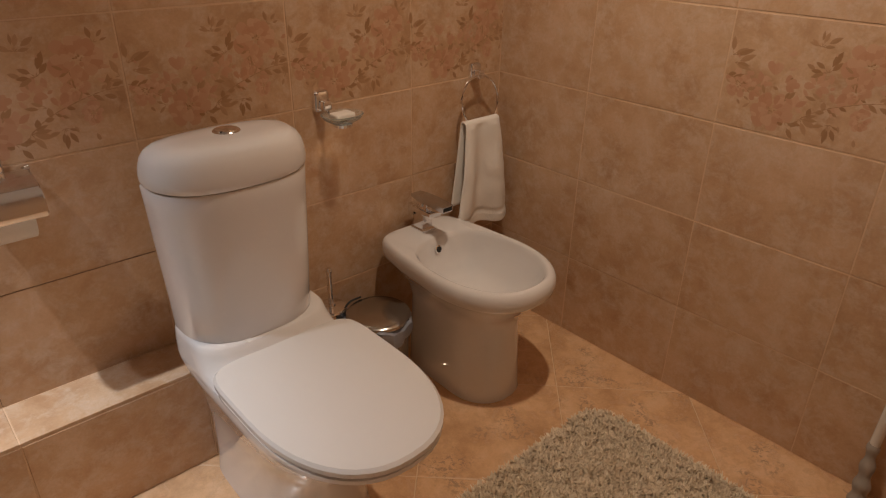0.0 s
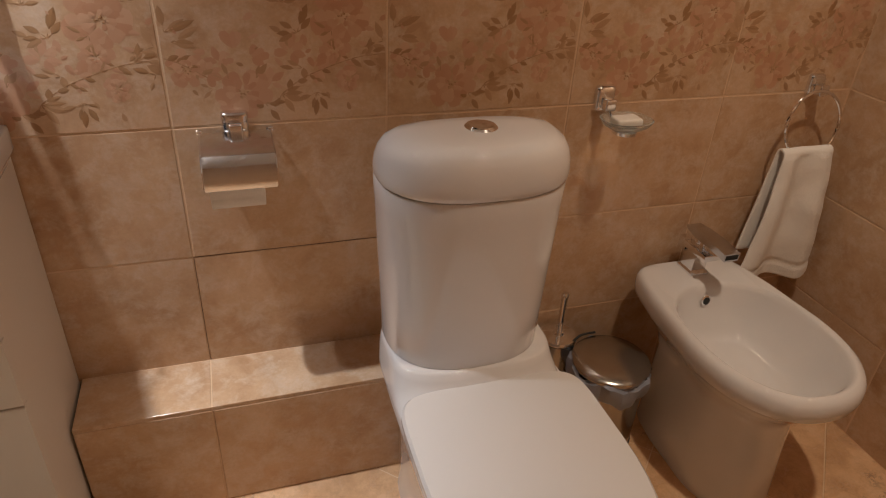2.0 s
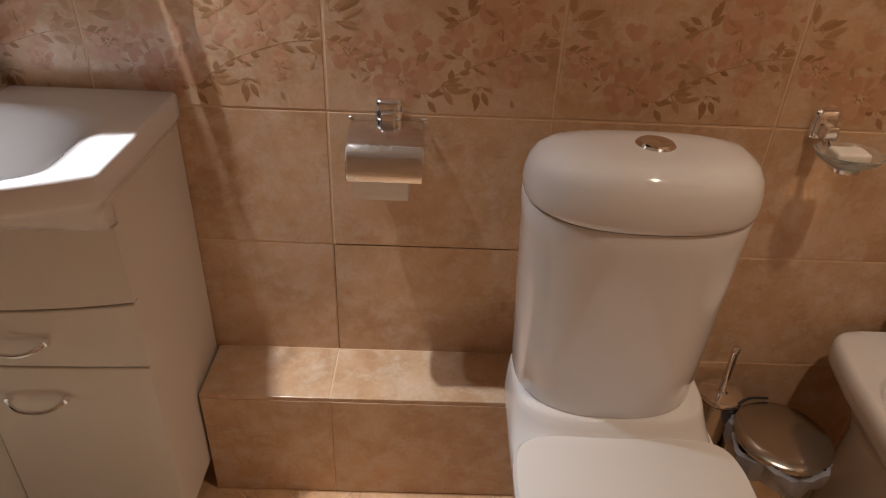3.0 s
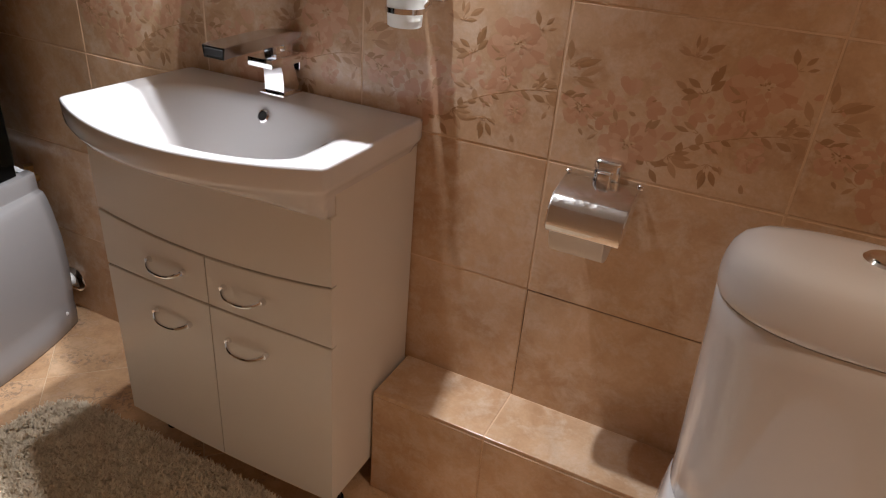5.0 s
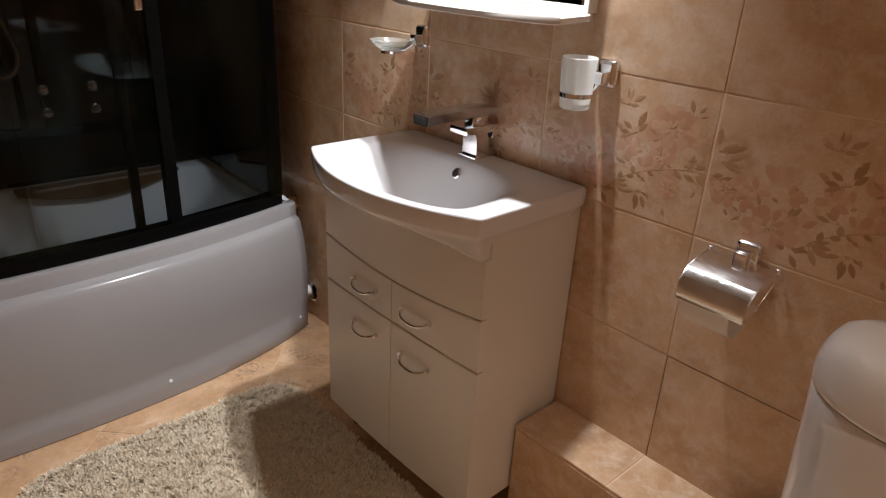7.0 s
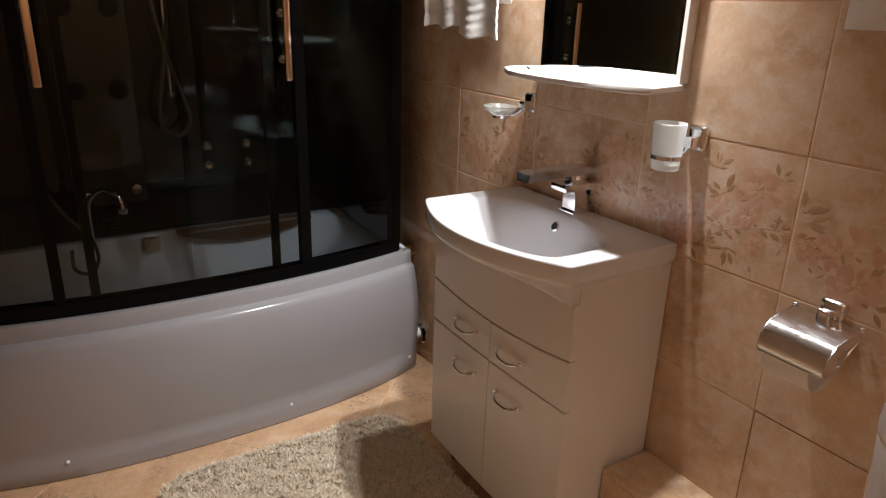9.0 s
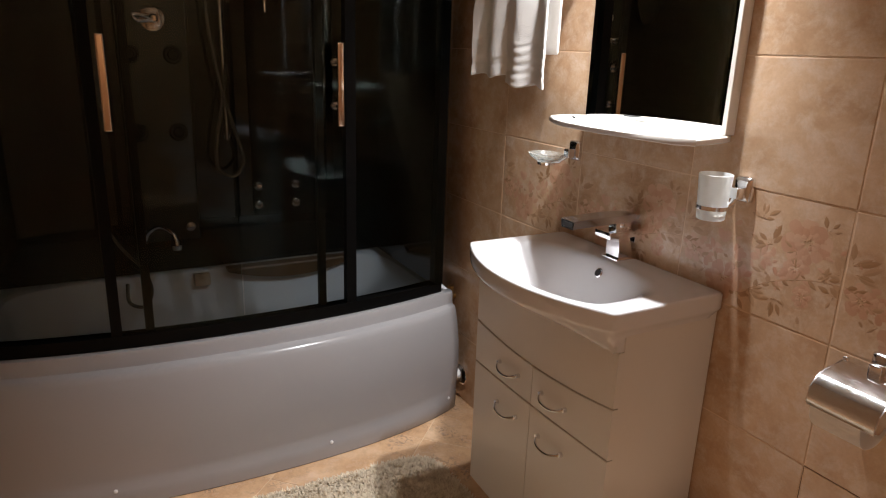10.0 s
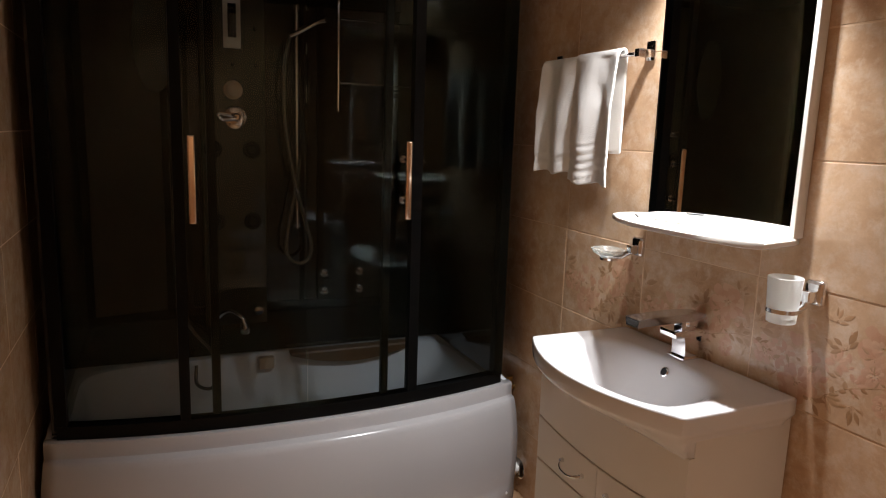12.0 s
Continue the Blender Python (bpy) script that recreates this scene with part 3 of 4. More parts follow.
link(ramp_node(t, noise_node(t, tc.outputs["Object"], 60, 6, 0.7, 1.5).outputs[0], ((0.35, (0.08,) * 3), (0.7, (0.26,) * 3))).outputs[0], p.inputs["Roughness"])
bumped(t, p, noise_node(t, tc.outputs["Object"], 25, 3, 0.5, 0.4).outputs[0], 0.12, 0.004)
part("cover", loft([[(x, y, z) for y, z in fold] + [(x, y + 0.0015, z - 0.0015) for y, z in fold[::-1]] for x in (0.047, 0.173)]), SATIN, tp, "creased chrome cover with fine scratches")
for x0, x1 in ((0.0445, 0.0465), (0.1735, 0.1755)):
    cheek = [(-0.012, 0.8300), (-0.030, 0.8310), (-0.094, 0.8165), (-0.118, 0.7930), (-0.122, 0.7620), (-0.108, 0.7570), (-0.050, 0.7950), (-0.012, 0.8150)]
    part("side_cheek", loft([[(x, y, z) for y, z in cheek] for x in (x0, x1)]), CHROME, tp)
    part("cheek_rivet", lathe(0, 0, ((0.005, -0.004), (0.006, 0.0), (0.005, 0.004)), 12), CHROME, tp).matrix_basis = pose((x0 + x1) / 2, -0.016, 0.829, 0, 90, 0)
part("spindle", tube([(0.045, -0.070, 0.753), (0.160, -0.070, 0.753), (0.168, -0.060, 0.765), (0.170, -0.02, 0.800), (0.170, -0.008, 0.830)], 0.004, 8), CHROME, tp)
tagged(part("paper_roll", loft([[(x, -0.070 + r * math.cos(2 * math.pi * k / 40), 0.753 + r * math.sin(2 * math.pi * k / 40)) for k in range(40)] for x, r in ((0.054, 0.019), (0.054, 0.049), (0.055, 0.050), (0.149, 0.050), (0.150, 0.049), (0.150, 0.019), (0.054, 0.019))], False, False), PAPER), "white roll of toilet paper on the holder", "toilet paper")

ringh = thing("towel_ring", "chrome towel ring above the bidet", "towel ring")
wall_mount(ringh, 1.466, 0.852, 0.044, 0.052)
part("hoop", tube([(1.448 + 0.080 * math.sin(a), -0.042 - 0.012 * (1 - math.cos(a)), 0.768 + 0.080 * math.cos(a)) for a in [2 * math.pi * i / 40 for i in range(41)]], 0.004, 8), CHROME, ringh)


def draped(name, label, x0, x1, bar_y, bar_z, front_len, back_len, gather=0.0, waves=3.0, seed=1, bar_r=0.012, deep=0.010, ribs=False):
    """A towel hung over a bar, with soft folds and a woven border."""
    rnd = random.Random(seed)
    ph = rnd.uniform(0, 6)
    nx, prof = 40, []
    for i in range(14):
        prof.append(("b", back_len * (1 - i / 14)))
    for i in range(9):
        prof.append(("o", math.pi * i / 8))
    for i in range(1, 61):
        prof.append(("f", front_len * i / 60))
    rows = []
    for kind, s in prof:
        row = []
        for j in range(nx + 1):
            u = j / nx
            drop = 0 if kind == "o" else s
            k = min(1, drop / 0.15)
            squeeze = 1 - gather * (1 - min(1, drop / max(front_len, 0.01)))
            x = (x0 + x1) / 2 + (u - 0.5) * (x1 - x0) * squeeze
            fold = deep * (0.8 + k) * math.sin(waves * 2 * math.pi * u + ph) + 0.004 * math.sin(waves * 5.1 * u + 2 * ph)
            fold += 0.004 * noise.noise(Vector((x * 22, drop * 14, seed)))
            if kind == "o":
                y, z = bar_y + bar_r * math.cos(s), bar_z + bar_r * math.sin(s)
                y += 0.5 * fold * abs(math.cos(s))
            elif kind == "b":
                y, z = bar_y + bar_r + 0.3 * fold, bar_z - s
            else:
                y, z = bar_y - bar_r - 0.012 * k + fold, bar_z - s + 0.006 * math.sin(9 * u + ph) * k
                if ribs and 0.66 < s / front_len < 0.95:
                    y += 0.0013 * math.sin(2 * math.pi * s / 0.026)
                elif abs(s - front_len * 0.88) < front_len * 0.03:
                    y += 0.0025
            row.append((x, min(y, -0.006), z))
        rows.append(row)
    ob = part(name, loft(rows, False, False, False), TOWEL)
    mod = ob.modifiers.new("thick", "SOLIDIFY")
    mod.thickness, mod.offset = 0.007, 0
    sub = ob.modifiers.new("soft", "SUBSURF")
    sub.levels = sub.render_levels = 1
    return tagged(ob, label, "towel")


draped("hand_towel", "small white terry hand towel hung through the ring", 1.318, 1.562, -0.066, 0.702, 0.35, 0.27, 0.38, 1.4, 5)

rail = thing("towel_rail", "chrome towel rail on the tiled wall", "towel rail")
part("bar", tube([(-1.335, -0.048, 1.663), (-0.860, -0.048, 1.663)], 0.0065, 12), CHROME, rail)
for x in (-1.306, -0.842):
    part("mount", slab(x - 0.018, x + 0.018, -0.010, 0, 1.645, 1.70, 0.004, 2), CHROME, rail)
    part("bracket", slab(x - 0.011, x + 0.011, -0.058, -0.008, 1.653, 1.676, 0.004, 2), CHROME, rail)
part("end_knob", lathe(0, 0, ((0.004, -0.008), (0.010, -0.004), (0.010, 0.004), (0.004, 0.008)), 14), CHROME, rail).matrix_basis = pose(-1.335, -0.048, 1.663, 0, 90, 0)
draped("bath_towel", "white terry towel folded over the rail", -1.322, -1.118, -0.048, 1.666, 0.36, 0.30, 0, 1.3, 2, 0.012, 0.006)
draped("bath_towel", "white terry towel with a ribbed border over the rail", -1.126, -0.905, -0.049, 1.668, 0.385, 0.29, 0, 1.5, 3, 0.014, 0.004, True)

switch = thing("light_switch", "white plastic wall switch", "switch")
part("plate", slab(0.018, 0.098, -0.010, 0, 1.343, 1.423, 0.003), LACQUER, switch)
part("rocker", slab(0.032, 0.084, -0.014, -0.009, 1.355, 1.411, 0.002), LACQUER, switch)

# ---- bin and brush ----
binn = thing("pedal_bin", "small steel pedal bin with a bag over its rim", "bin")
px, py = 0.925, -0.185
part("shell", lathe(px, py, ((0.088, 0), (0.090, 0.012), (0.087, 0.014), (0.089, 0.225)), 40), STEEL, binn)
bag = []
for z, r in ((0.180, 0.094), (0.195, 0.099), (0.215, 0.101), (0.232, 0.100), (0.238, 0.092)):
    bag.append([(px + (r + 0.004 * math.sin(7 * a + 40 * z) + 0.003 * math.sin(17 * a)) * math.cos(a), py + (r + 0.004 * math.sin(7 * a + 40 * z) + 0.003 * math.sin(17 * a)) * math.sin(a), z + 0.008 * math.sin(5 * a)) for a in [2 * math.pi * i / 60 for i in range(60)]])
part("bag", loft(bag, False, False), BAG, binn, "bluish plastic bin bag")
part("lid", lathe(px, py, ((0.094, 0.236), (0.096, 0.240), (0.095, 0.248), (0.090, 0.252), (0.06, 0.255), (0.02, 0.256), (0.001, 0.2562)), 40), STEEL, binn, "polished steel lid")
part("hinge", tube(curve_pts([(px - 0.06, py + 0.088, 0.245), (px - 0.03, py + 0.100, 0.252), (px + 0.01, py + 0.102, 0.252)]), 0.003, 8), RUBBER_AND_HOLES, binn)
brush = thing("toilet_brush", "toilet brush in a steel holder", "toilet brush")
qx, qy = 0.842, -0.062
part("holder", lathe(qx, qy, ((0.047, 0), (0.048, 0.004), (0.046, 0.235), (0.044, 0.235)), 32), STEEL, brush)
part("lid", lathe(qx, qy, ((0.047, 0.238), (0.048, 0.241), (0.045, 0.247), (0.014, 0.251), (0.012, 0.257)), 32), CHROME, brush)
part("stem", lathe(qx, qy, ((0.008, 0.25), (0.0075, 0.36), (0.009, 0.362), (0.009, 0.372), (0.006, 0.376)), 16), CHROME, brush)

mop = thing("floor_mop", "mop with grey cord head and white handle by the wall", "mop")
part("head", tube(curve_pts([(1.530, -1.355, 0.0), (1.540, -1.350, 0.05), (1.552, -1.345, 0.11), (1.562, -1.340, 0.17)]), lambda s: 0.022 - 0.010 * s + 0.003 * math.sin(22 * s), 12), mat("mop_cord", (0.34, 0.30, 0.26), 1.0), mop, "grey cord mop head")
part("handle", tube([(1.560, -1.341, 0.155), (1.563, -1.342, 0.20), (1.574, -1.36, 1.15)], 0.0125, 12), LACQUER, mop, "white handle")

# ---- bath with shower cabin ----
BY0, BY1 = -1.64, -0.062
BM = (BY0 + BY1) / 2


def bath_x(y, ends, mid):
    u = (y - BM) / ((BY1 - BY0) / 2)
    return ends + (mid - ends) * (1 - min(1.0, abs(u)) ** 2.2)


bath = thing("bathtub", "white acrylic bathtub with a bowed apron under the shower cabin", "bathtub")
ys = [BY0 + (BY1 - BY0) * i / 40 for i in range(41)]
rows = []
for y in ys:
    u = abs((y - BM) / ((BY1 - BY0) / 2))
    prof = [(0.074, 0.0), (0.077, 0.004), (0.076, 0.036), (0.072, 0.058), (0.065, 0.076), (0.064, 0.10), (0.067, 0.20), (0.064, 0.29), (0.054, 0.37), (0.044, 0.408), (0.036, 0.424), (0.027, 0.4305), (0.008, 0.4325),
            (0.004, 0.4345), (0.002, 0.440), (0.0, 0.472), (-0.006, 0.481), (-0.05, 0.483), (-0.05, 0.465)]
    e = 1 - 0.35 * u ** 6
    rows.append([(bath_x(y, -1.425, -1.325) + dx * e, y if z > 0.43 else BM + (y - BM) * (1 + 0.018 * math.sin(math.pi * min(1, z / 0.43))), z) for dx, z in prof])
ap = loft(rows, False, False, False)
part("apron", ap, DIMMED_APRON, bath).modifiers.new("thick", "SOLIDIFY").thickness = 0.006
for y in (-0.10, -0.62, -1.30):
    part("screw_cap", lathe(0, 0, ((0.006, 0), (0.006, 0.002), (0.003, 0.004)), 12), ACRYL, bath).matrix_basis = pose(bath_x(y, -1.425, -1.325) + 0.0725 * (1 - 0.35 * abs((y - BM) / ((BY1 - BY0) / 2)) ** 6), y, 0.058, 0, 70, 0)
tub = []
for z, g, pw in ((0.483, 0.0, 7), (0.479, 0.012, 6), (0.44, 0.03, 5), (0.25, 0.06, 4.5), (0.14, 0.10, 4), (0.11, 0.17, 3.5), (0.105, 0.25, 3)):
    tub.append(ring(-1.745, BM, z, 0.33 - g, 0.745 - g, 64, pw))
part("tub", loft(tub, False, True), ACRYL, bath)
deck = bmesh.new()
inner = ring(-1.745, BM, 0.483, 0.33, 0.745, 64, 7)
outer = []
for x, y, z in inner:
    dx, dy = x + 1.745, y - BM
    k = 1.25
    ox = max(WEST + 0.03, min(bath_x(max(BY0, min(BY1, BM + dy * 1.06)), -1.475, -1.375), -1.745 + dx * k))
    outer.append((ox, max(BY0, min(BY1, BM + dy * 1.062)), 0.483))
part("deck", loft([outer, inner], False, False, bm=deck), ACRYL, bath)
for y0, y1 in ((BY0 + 0.001, BY0 + 0.02), (BY1 - 0.02, BY1 - 0.001)):
    part("end_panel", slab(WEST + 0.03, -1.44, y0, y1, 0.02, 0.480), ACRYL, bath)

cabin = thing("shower_cabin", "dark smoked glass shower cabin with black frame on the bath", "shower cabin")
CZ0, CZ1 = 0.484, 2.12


def curved_wall(name, y0, y1, z0, z1, off, thick, material, label="", n=18, ends=-1.425, mid=-1.325, parent=None):
    rows = []
    for i in range(n + 1):
        y = y0 + (y1 - y0) * i / n
        x = bath_x(y, ends, mid) - off
        rows.append([(x, y, z0), (x, y, z1), (x - thick, y, z1), (x - thick, y, z0)])
    ob = part(name, loft(rows), material, parent or cabin, label)
    return ob


GY0, GY1 = BY0 + 0.035, BY1 - 0.045
curved_wall("bottom_track", GY0, GY1, CZ0, CZ0 + 0.040, 0.022, 0.045, FRAMEBLACK, "black bottom track")
curved_wall("top_track", GY0, GY1, CZ1 - 0.09, CZ1, 0.022, 0.06, FRAMEBLACK)
curved_wall("fixed_pane", GY0, -1.235, CZ0 + 0.036, CZ1 - 0.085, 0.050, 0.005, SMOKED, "smoked glass pane")
flat = loft([[(-1.398 - 0.005 * k, -0.515, z), (-1.424 - 0.005 * k, GY1, z)] for k, z in ((0, CZ0 + 0.036), (0, CZ1 - 0.085), (1, CZ1 - 0.085), (1, CZ0 + 0.036), (0, CZ0 + 0.036))], False, False, False)
part("fixed_pane", flat, SMOKED, cabin, "smoked glass pane", smooth=False)
curved_wall("sliding_door", -1.26, -0.875, CZ0 + 0.038, CZ1 - 0.085, 0.030, 0.005, SMOKED, "smoked glass sliding door")
curved_wall("sliding_door", -0.870, -0.49, CZ0 + 0.038, CZ1 - 0.085, 0.030, 0.005, SMOKED, "smoked glass sliding door")
for y0, y1, off, th in ((GY0 - 0.005, GY0 + 0.030, 0.024, 0.04), (GY1 - 0.035, GY1 + 0.005, 0.024, 0.04), (-1.262, -1.232, 0.026, 0.034), (-0.518, -0.482, 0.026, 0.034), (-1.165, -1.14, 0.05, 0.02), (-0.612, -0.587, 0.05, 0.02)):
    curved_wall("post", y0, y1, CZ0 + 0.03, CZ1 - 0.05, off, th, FRAMEBLACK, n=3)
for y in (-1.212, -0.55):
    x = bath_x(y, -1.425, -1.325)
    h = part("handle", slab(x + 0.012, x + 0.022, y - 0.0105, y + 0.0105, 1.14, 1.395, 0.0048, 3), COPPER, cabin, "polished copper-toned door handle")
    for z in (1.20, 1.335):
        part("standoff", tube([(x - 0.032, y, z), (x + 0.013, y, z)], 0.006, 10), CHROME, h)
        part("knob", lathe(0, 0, ((0.012, 0), (0.013, 0.008), (0.009, 0.016), (0.004, 0.018)), 14), CHROME, h).matrix_basis = pose(x - 0.036, y, z, 0, -90, 0)
# cover over the cabin, out of view, added to keep lamp light out
part("unseen_roof", slab(WEST + 0.03, -1.42, BY0 + 0.02, BY1 - 0.03, CZ1 - 0.002, CZ1 + 0.05), FRAMEBLACK, cabin)
part("back_panel", slab(WEST + 0.02, -2.075, BY0 + 0.02, BY1 - 0.03, 0.4905, CZ1 - 0.004), BLACK, cabin, "black gloss back panel")
for y0, y1 in ((BY0 + 0.02, BY0 + 0.032), (BY1 - 0.046, BY1 - 0.034)):
    part("side_panel", slab(-2.07, -1.46, y0, y1, 0.4905, CZ1 - 0.004), BLACK, cabin, "black gloss side panel")
colm = part("control_column", slab(-2.073, -2.048, -1.135, -0.89, 0.62, 2.08, 0.008, 3), GREYPANEL, cabin, "grey control column")
part("display", slab(-2.047, -2.040, -1.045, -0.98, 1.72, 1.905, 0.004), BEIGE, colm, "beige framed control display")
part("screen", slab(-2.0395, -2.038, -1.028, -0.997, 1.76, 1.885, 0.002), BLACK, colm)


def disc(name, y, z, prof, material, parent, label="", x=-2.048):
    ob = part(name, lathe(0, 0, prof, 28), material, parent, label)
    ob.matrix_basis = pose(x, y, z, 0, 90, 0)
    return ob


disc("dial", -1.012, 1.564, ((0.036, 0), (0.036, 0.006), (0.028, 0.010), (0.025, 0.010), (0.024, 0.028), (0.018, 0.032)), SOAP, colm, "cream rotary dial")
disc("valve_plate", -1.005, 1.46, ((0.044, 0), (0.044, 0.006), (0.036, 0.010), (0.018, 0.012), (0.016, 0.04), (0.010, 0.045)), COPPER, colm, "round mixer plate")
part("mixer_lever", tube(curve_pts([(-2.01, -1.005, 1.46), (-1.99, -1.03, 1.465), (-1.985, -1.075, 1.47), (-1.985, -1.06, 1.45), (-1.995, -1.01, 1.452)]), 0.006, 8), CHROME, colm)
for y, z in ((-1.092, 1.335), (-0.945, 1.335), (-1.085, 1.05), (-0.945, 1.05)):
    disc("back_jet", y, z, ((0.034, 0), (0.034, 0.006), (0.028, 0.012), (0.02, 0.012), (0.016, 0.018)), FRAMEBLACK, colm, "black massage jet")
for y in (-1.10, -1.012, -0.925):
    for z in (1.66, 1.80, 1.93):
        if not (y == -1.012 and z > 1.7):
            disc("mini_jet", y, z, ((0.009, 0), (0.009, 0.004), (0.005, 0.006)), FRAMEBLACK, colm)
for y, z in ((-0.645, 0.817), (-0.645, 0.737), (-0.487, 0.817), (-0.487, 0.737)):
    disc("side_jet", y, z, ((0.018, 0), (0.018, 0.005), (0.013, 0.008), (0.008, 0.006)), STEEL, cabin, "nickel massage jet", -2.074)
for y, z in ((-1.10, 0.665), (-0.93, 0.68)):
    disc("tap_knob", y, z, ((0.024, 0), (0.024, 0.006), (0.018, 0.03), (0.01, 0.034)), STEEL, colm)
railp = part("shower_rail", tube([(-2.03, -0.769, 1.02), (-2.03, -0.769, 1.90)], 0.009, 10), CHROME, cabin, "chrome shower rail")
for z in (1.03, 1.89):
    part("rail_bracket", tube([(-2.075, -0.769, z), (-2.028, -0.769, z)], 0.012, 10), CHROME, railp)
head = part("hand_shower", tube(curve_pts([(-2.0, -0.80, 1.78), (-1.98, -0.76, 1.80), (-1.95, -0.70, 1.835), (-1.94, -0.675, 1.842)]), lambda s: 0.010 + 0.016 * max(0, s - 0.6), 10), CHROME, cabin, "chrome hand shower")
part("hose", tube(curve_pts([(-2.0, -0.80, 1.78), (-1.99, -0.825, 1.66), (-1.99, -0.822, 1.45), (-1.985, -0.788, 1.22), (-1.98, -0.735, 1.02), (-1.98, -0.72, 0.93), (-1.98, -0.765, 0.88), (-1.98, -0.82, 0.92), (-1.985, -0.815, 1.02), (-1.99, -0.78, 1.2), (-2.03, -0.76, 1.30)], 10), 0.0085, 8), HOSE, cabin, "flexible metal shower hose")
for z in (1.824, 1.578):
    s = part("corner_shelf", slab(-2.07, -1.95, -0.62, -0.12, z - 0.003, z + 0.003, 0.001), CLEAR, cabin, "clear glass corner shelf")
    part("shelf_rail", tube([(-1.95, -0.62, z + 0.03), (-1.95, -0.12, z + 0.03)], 0.004, 8), CHROME, s)
part("upright", tube([(-1.95, -0.62, 1.50), (-1.95, -0.62, 1.95)], 0.006, 8), CHROME, cabin)

part("oval_mirror", loft([[(x, -1.29 + 0.075 * math.cos(a) * k, 1.74 + 0.2 * math.sin(a) * k) for a in [2 * math.pi * i / 40 for i in range(40)]] for x, k in ((-2.074, 1.0), (-2.066, 1.0), (-2.064, 0.94))]), GREYPANEL, cabin, "grey oval panel")

spout = thing("bath_spout", "curved bath spout with a small hose on the bath rim", "bath spout")
part("gooseneck", tube(curve_pts([(-2.0, -1.105, 0.49), (-2.0, -1.105, 0.62), (-1.985, -1.09, 0.675), (-1.96, -1.05, 0.705), (-1.93, -1.01, 0.685), (-1.925, -1.0, 0.655)]), lambda s: 0.008 + 0.010 * max(0, s - 0.8) * 5 * 0.6, 12), CHROME, spout)
part("rose", lathe(-1.923, -0.998, ((0.016, 0.618), (0.020, 0.624), (0.020, 0.646), (0.012, 0.662)), 18), STEEL, spout)
part("supply_hose", tube(curve_pts([(-2.0, -1.23, 0.70), (-1.97, -1.18, 0.62), (-1.94, -1.12, 0.545), (-1.93, -1.10, 0.46), (-1.94, -1.13, 0.40), (-1.95, -1.18, 0.42), (-1.97, -1.18, 0.49)], 10), 0.007, 8), HOSE, spout)
tagged(part("soap_box", slab(-2.052, -2.02, -0.93, -0.868, 0.425, 0.475, 0.005), SOAP), "small beige box on the inner bath wall", "box")
hr = []
for k in range(25):
    u = -1 + k / 12
    y = -0.52 + 0.28 * u
    w = 0.062 * (1 - abs(u) ** 2.0) + 0.004
    hr.append([(-2.062, y, 0.487), (-2.012, y, 0.487), (-2.006, y, 0.480), (-2.012, y, 0.478 - w * 0.8), (-2.055, y, 0.480 - w)])
tagged(part("wooden_tray", loft(hr), WOOD), "dark brown wooden lens-shaped tray on the bath", "tray")

# pipes in the corner by the bath
valve = thing("stop_valve", "brass stop valve on the wall beside the bath", "valve")
part("body", tube([(-1.515, 0.0, 0.425), (-1.515, -0.035, 0.425)], 0.012, 12), BRASS, valve)
part("nut", tube([(-1.515, -0.02, 0.395), (-1.515, -0.02, 0.470)], 0.014, 6), BRASS, valve)
part("tap_lever", slab(-1.525, -1.485, -0.045, -0.03, 0.447, 0.457, 0.002), BRASS, valve)
waste = thing("waste_pipe", "white waste pipe entering the wall through a flange", "pipe")
part("pipe", tube([(-1.52, -0.080, 0.103), (-1.45, -0.020, 0.105), (-1.435, 0.0, 0.106)], 0.021, 14), PIPE, waste)
part("flange", lathe(0, 0, ((0.042, 0), (0.042, 0.004), (0.032, 0.012), (0.022, 0.014)), 24), CHROME, waste).matrix_basis = pose(-1.435, 0, 0.106, 90, 0, 0)


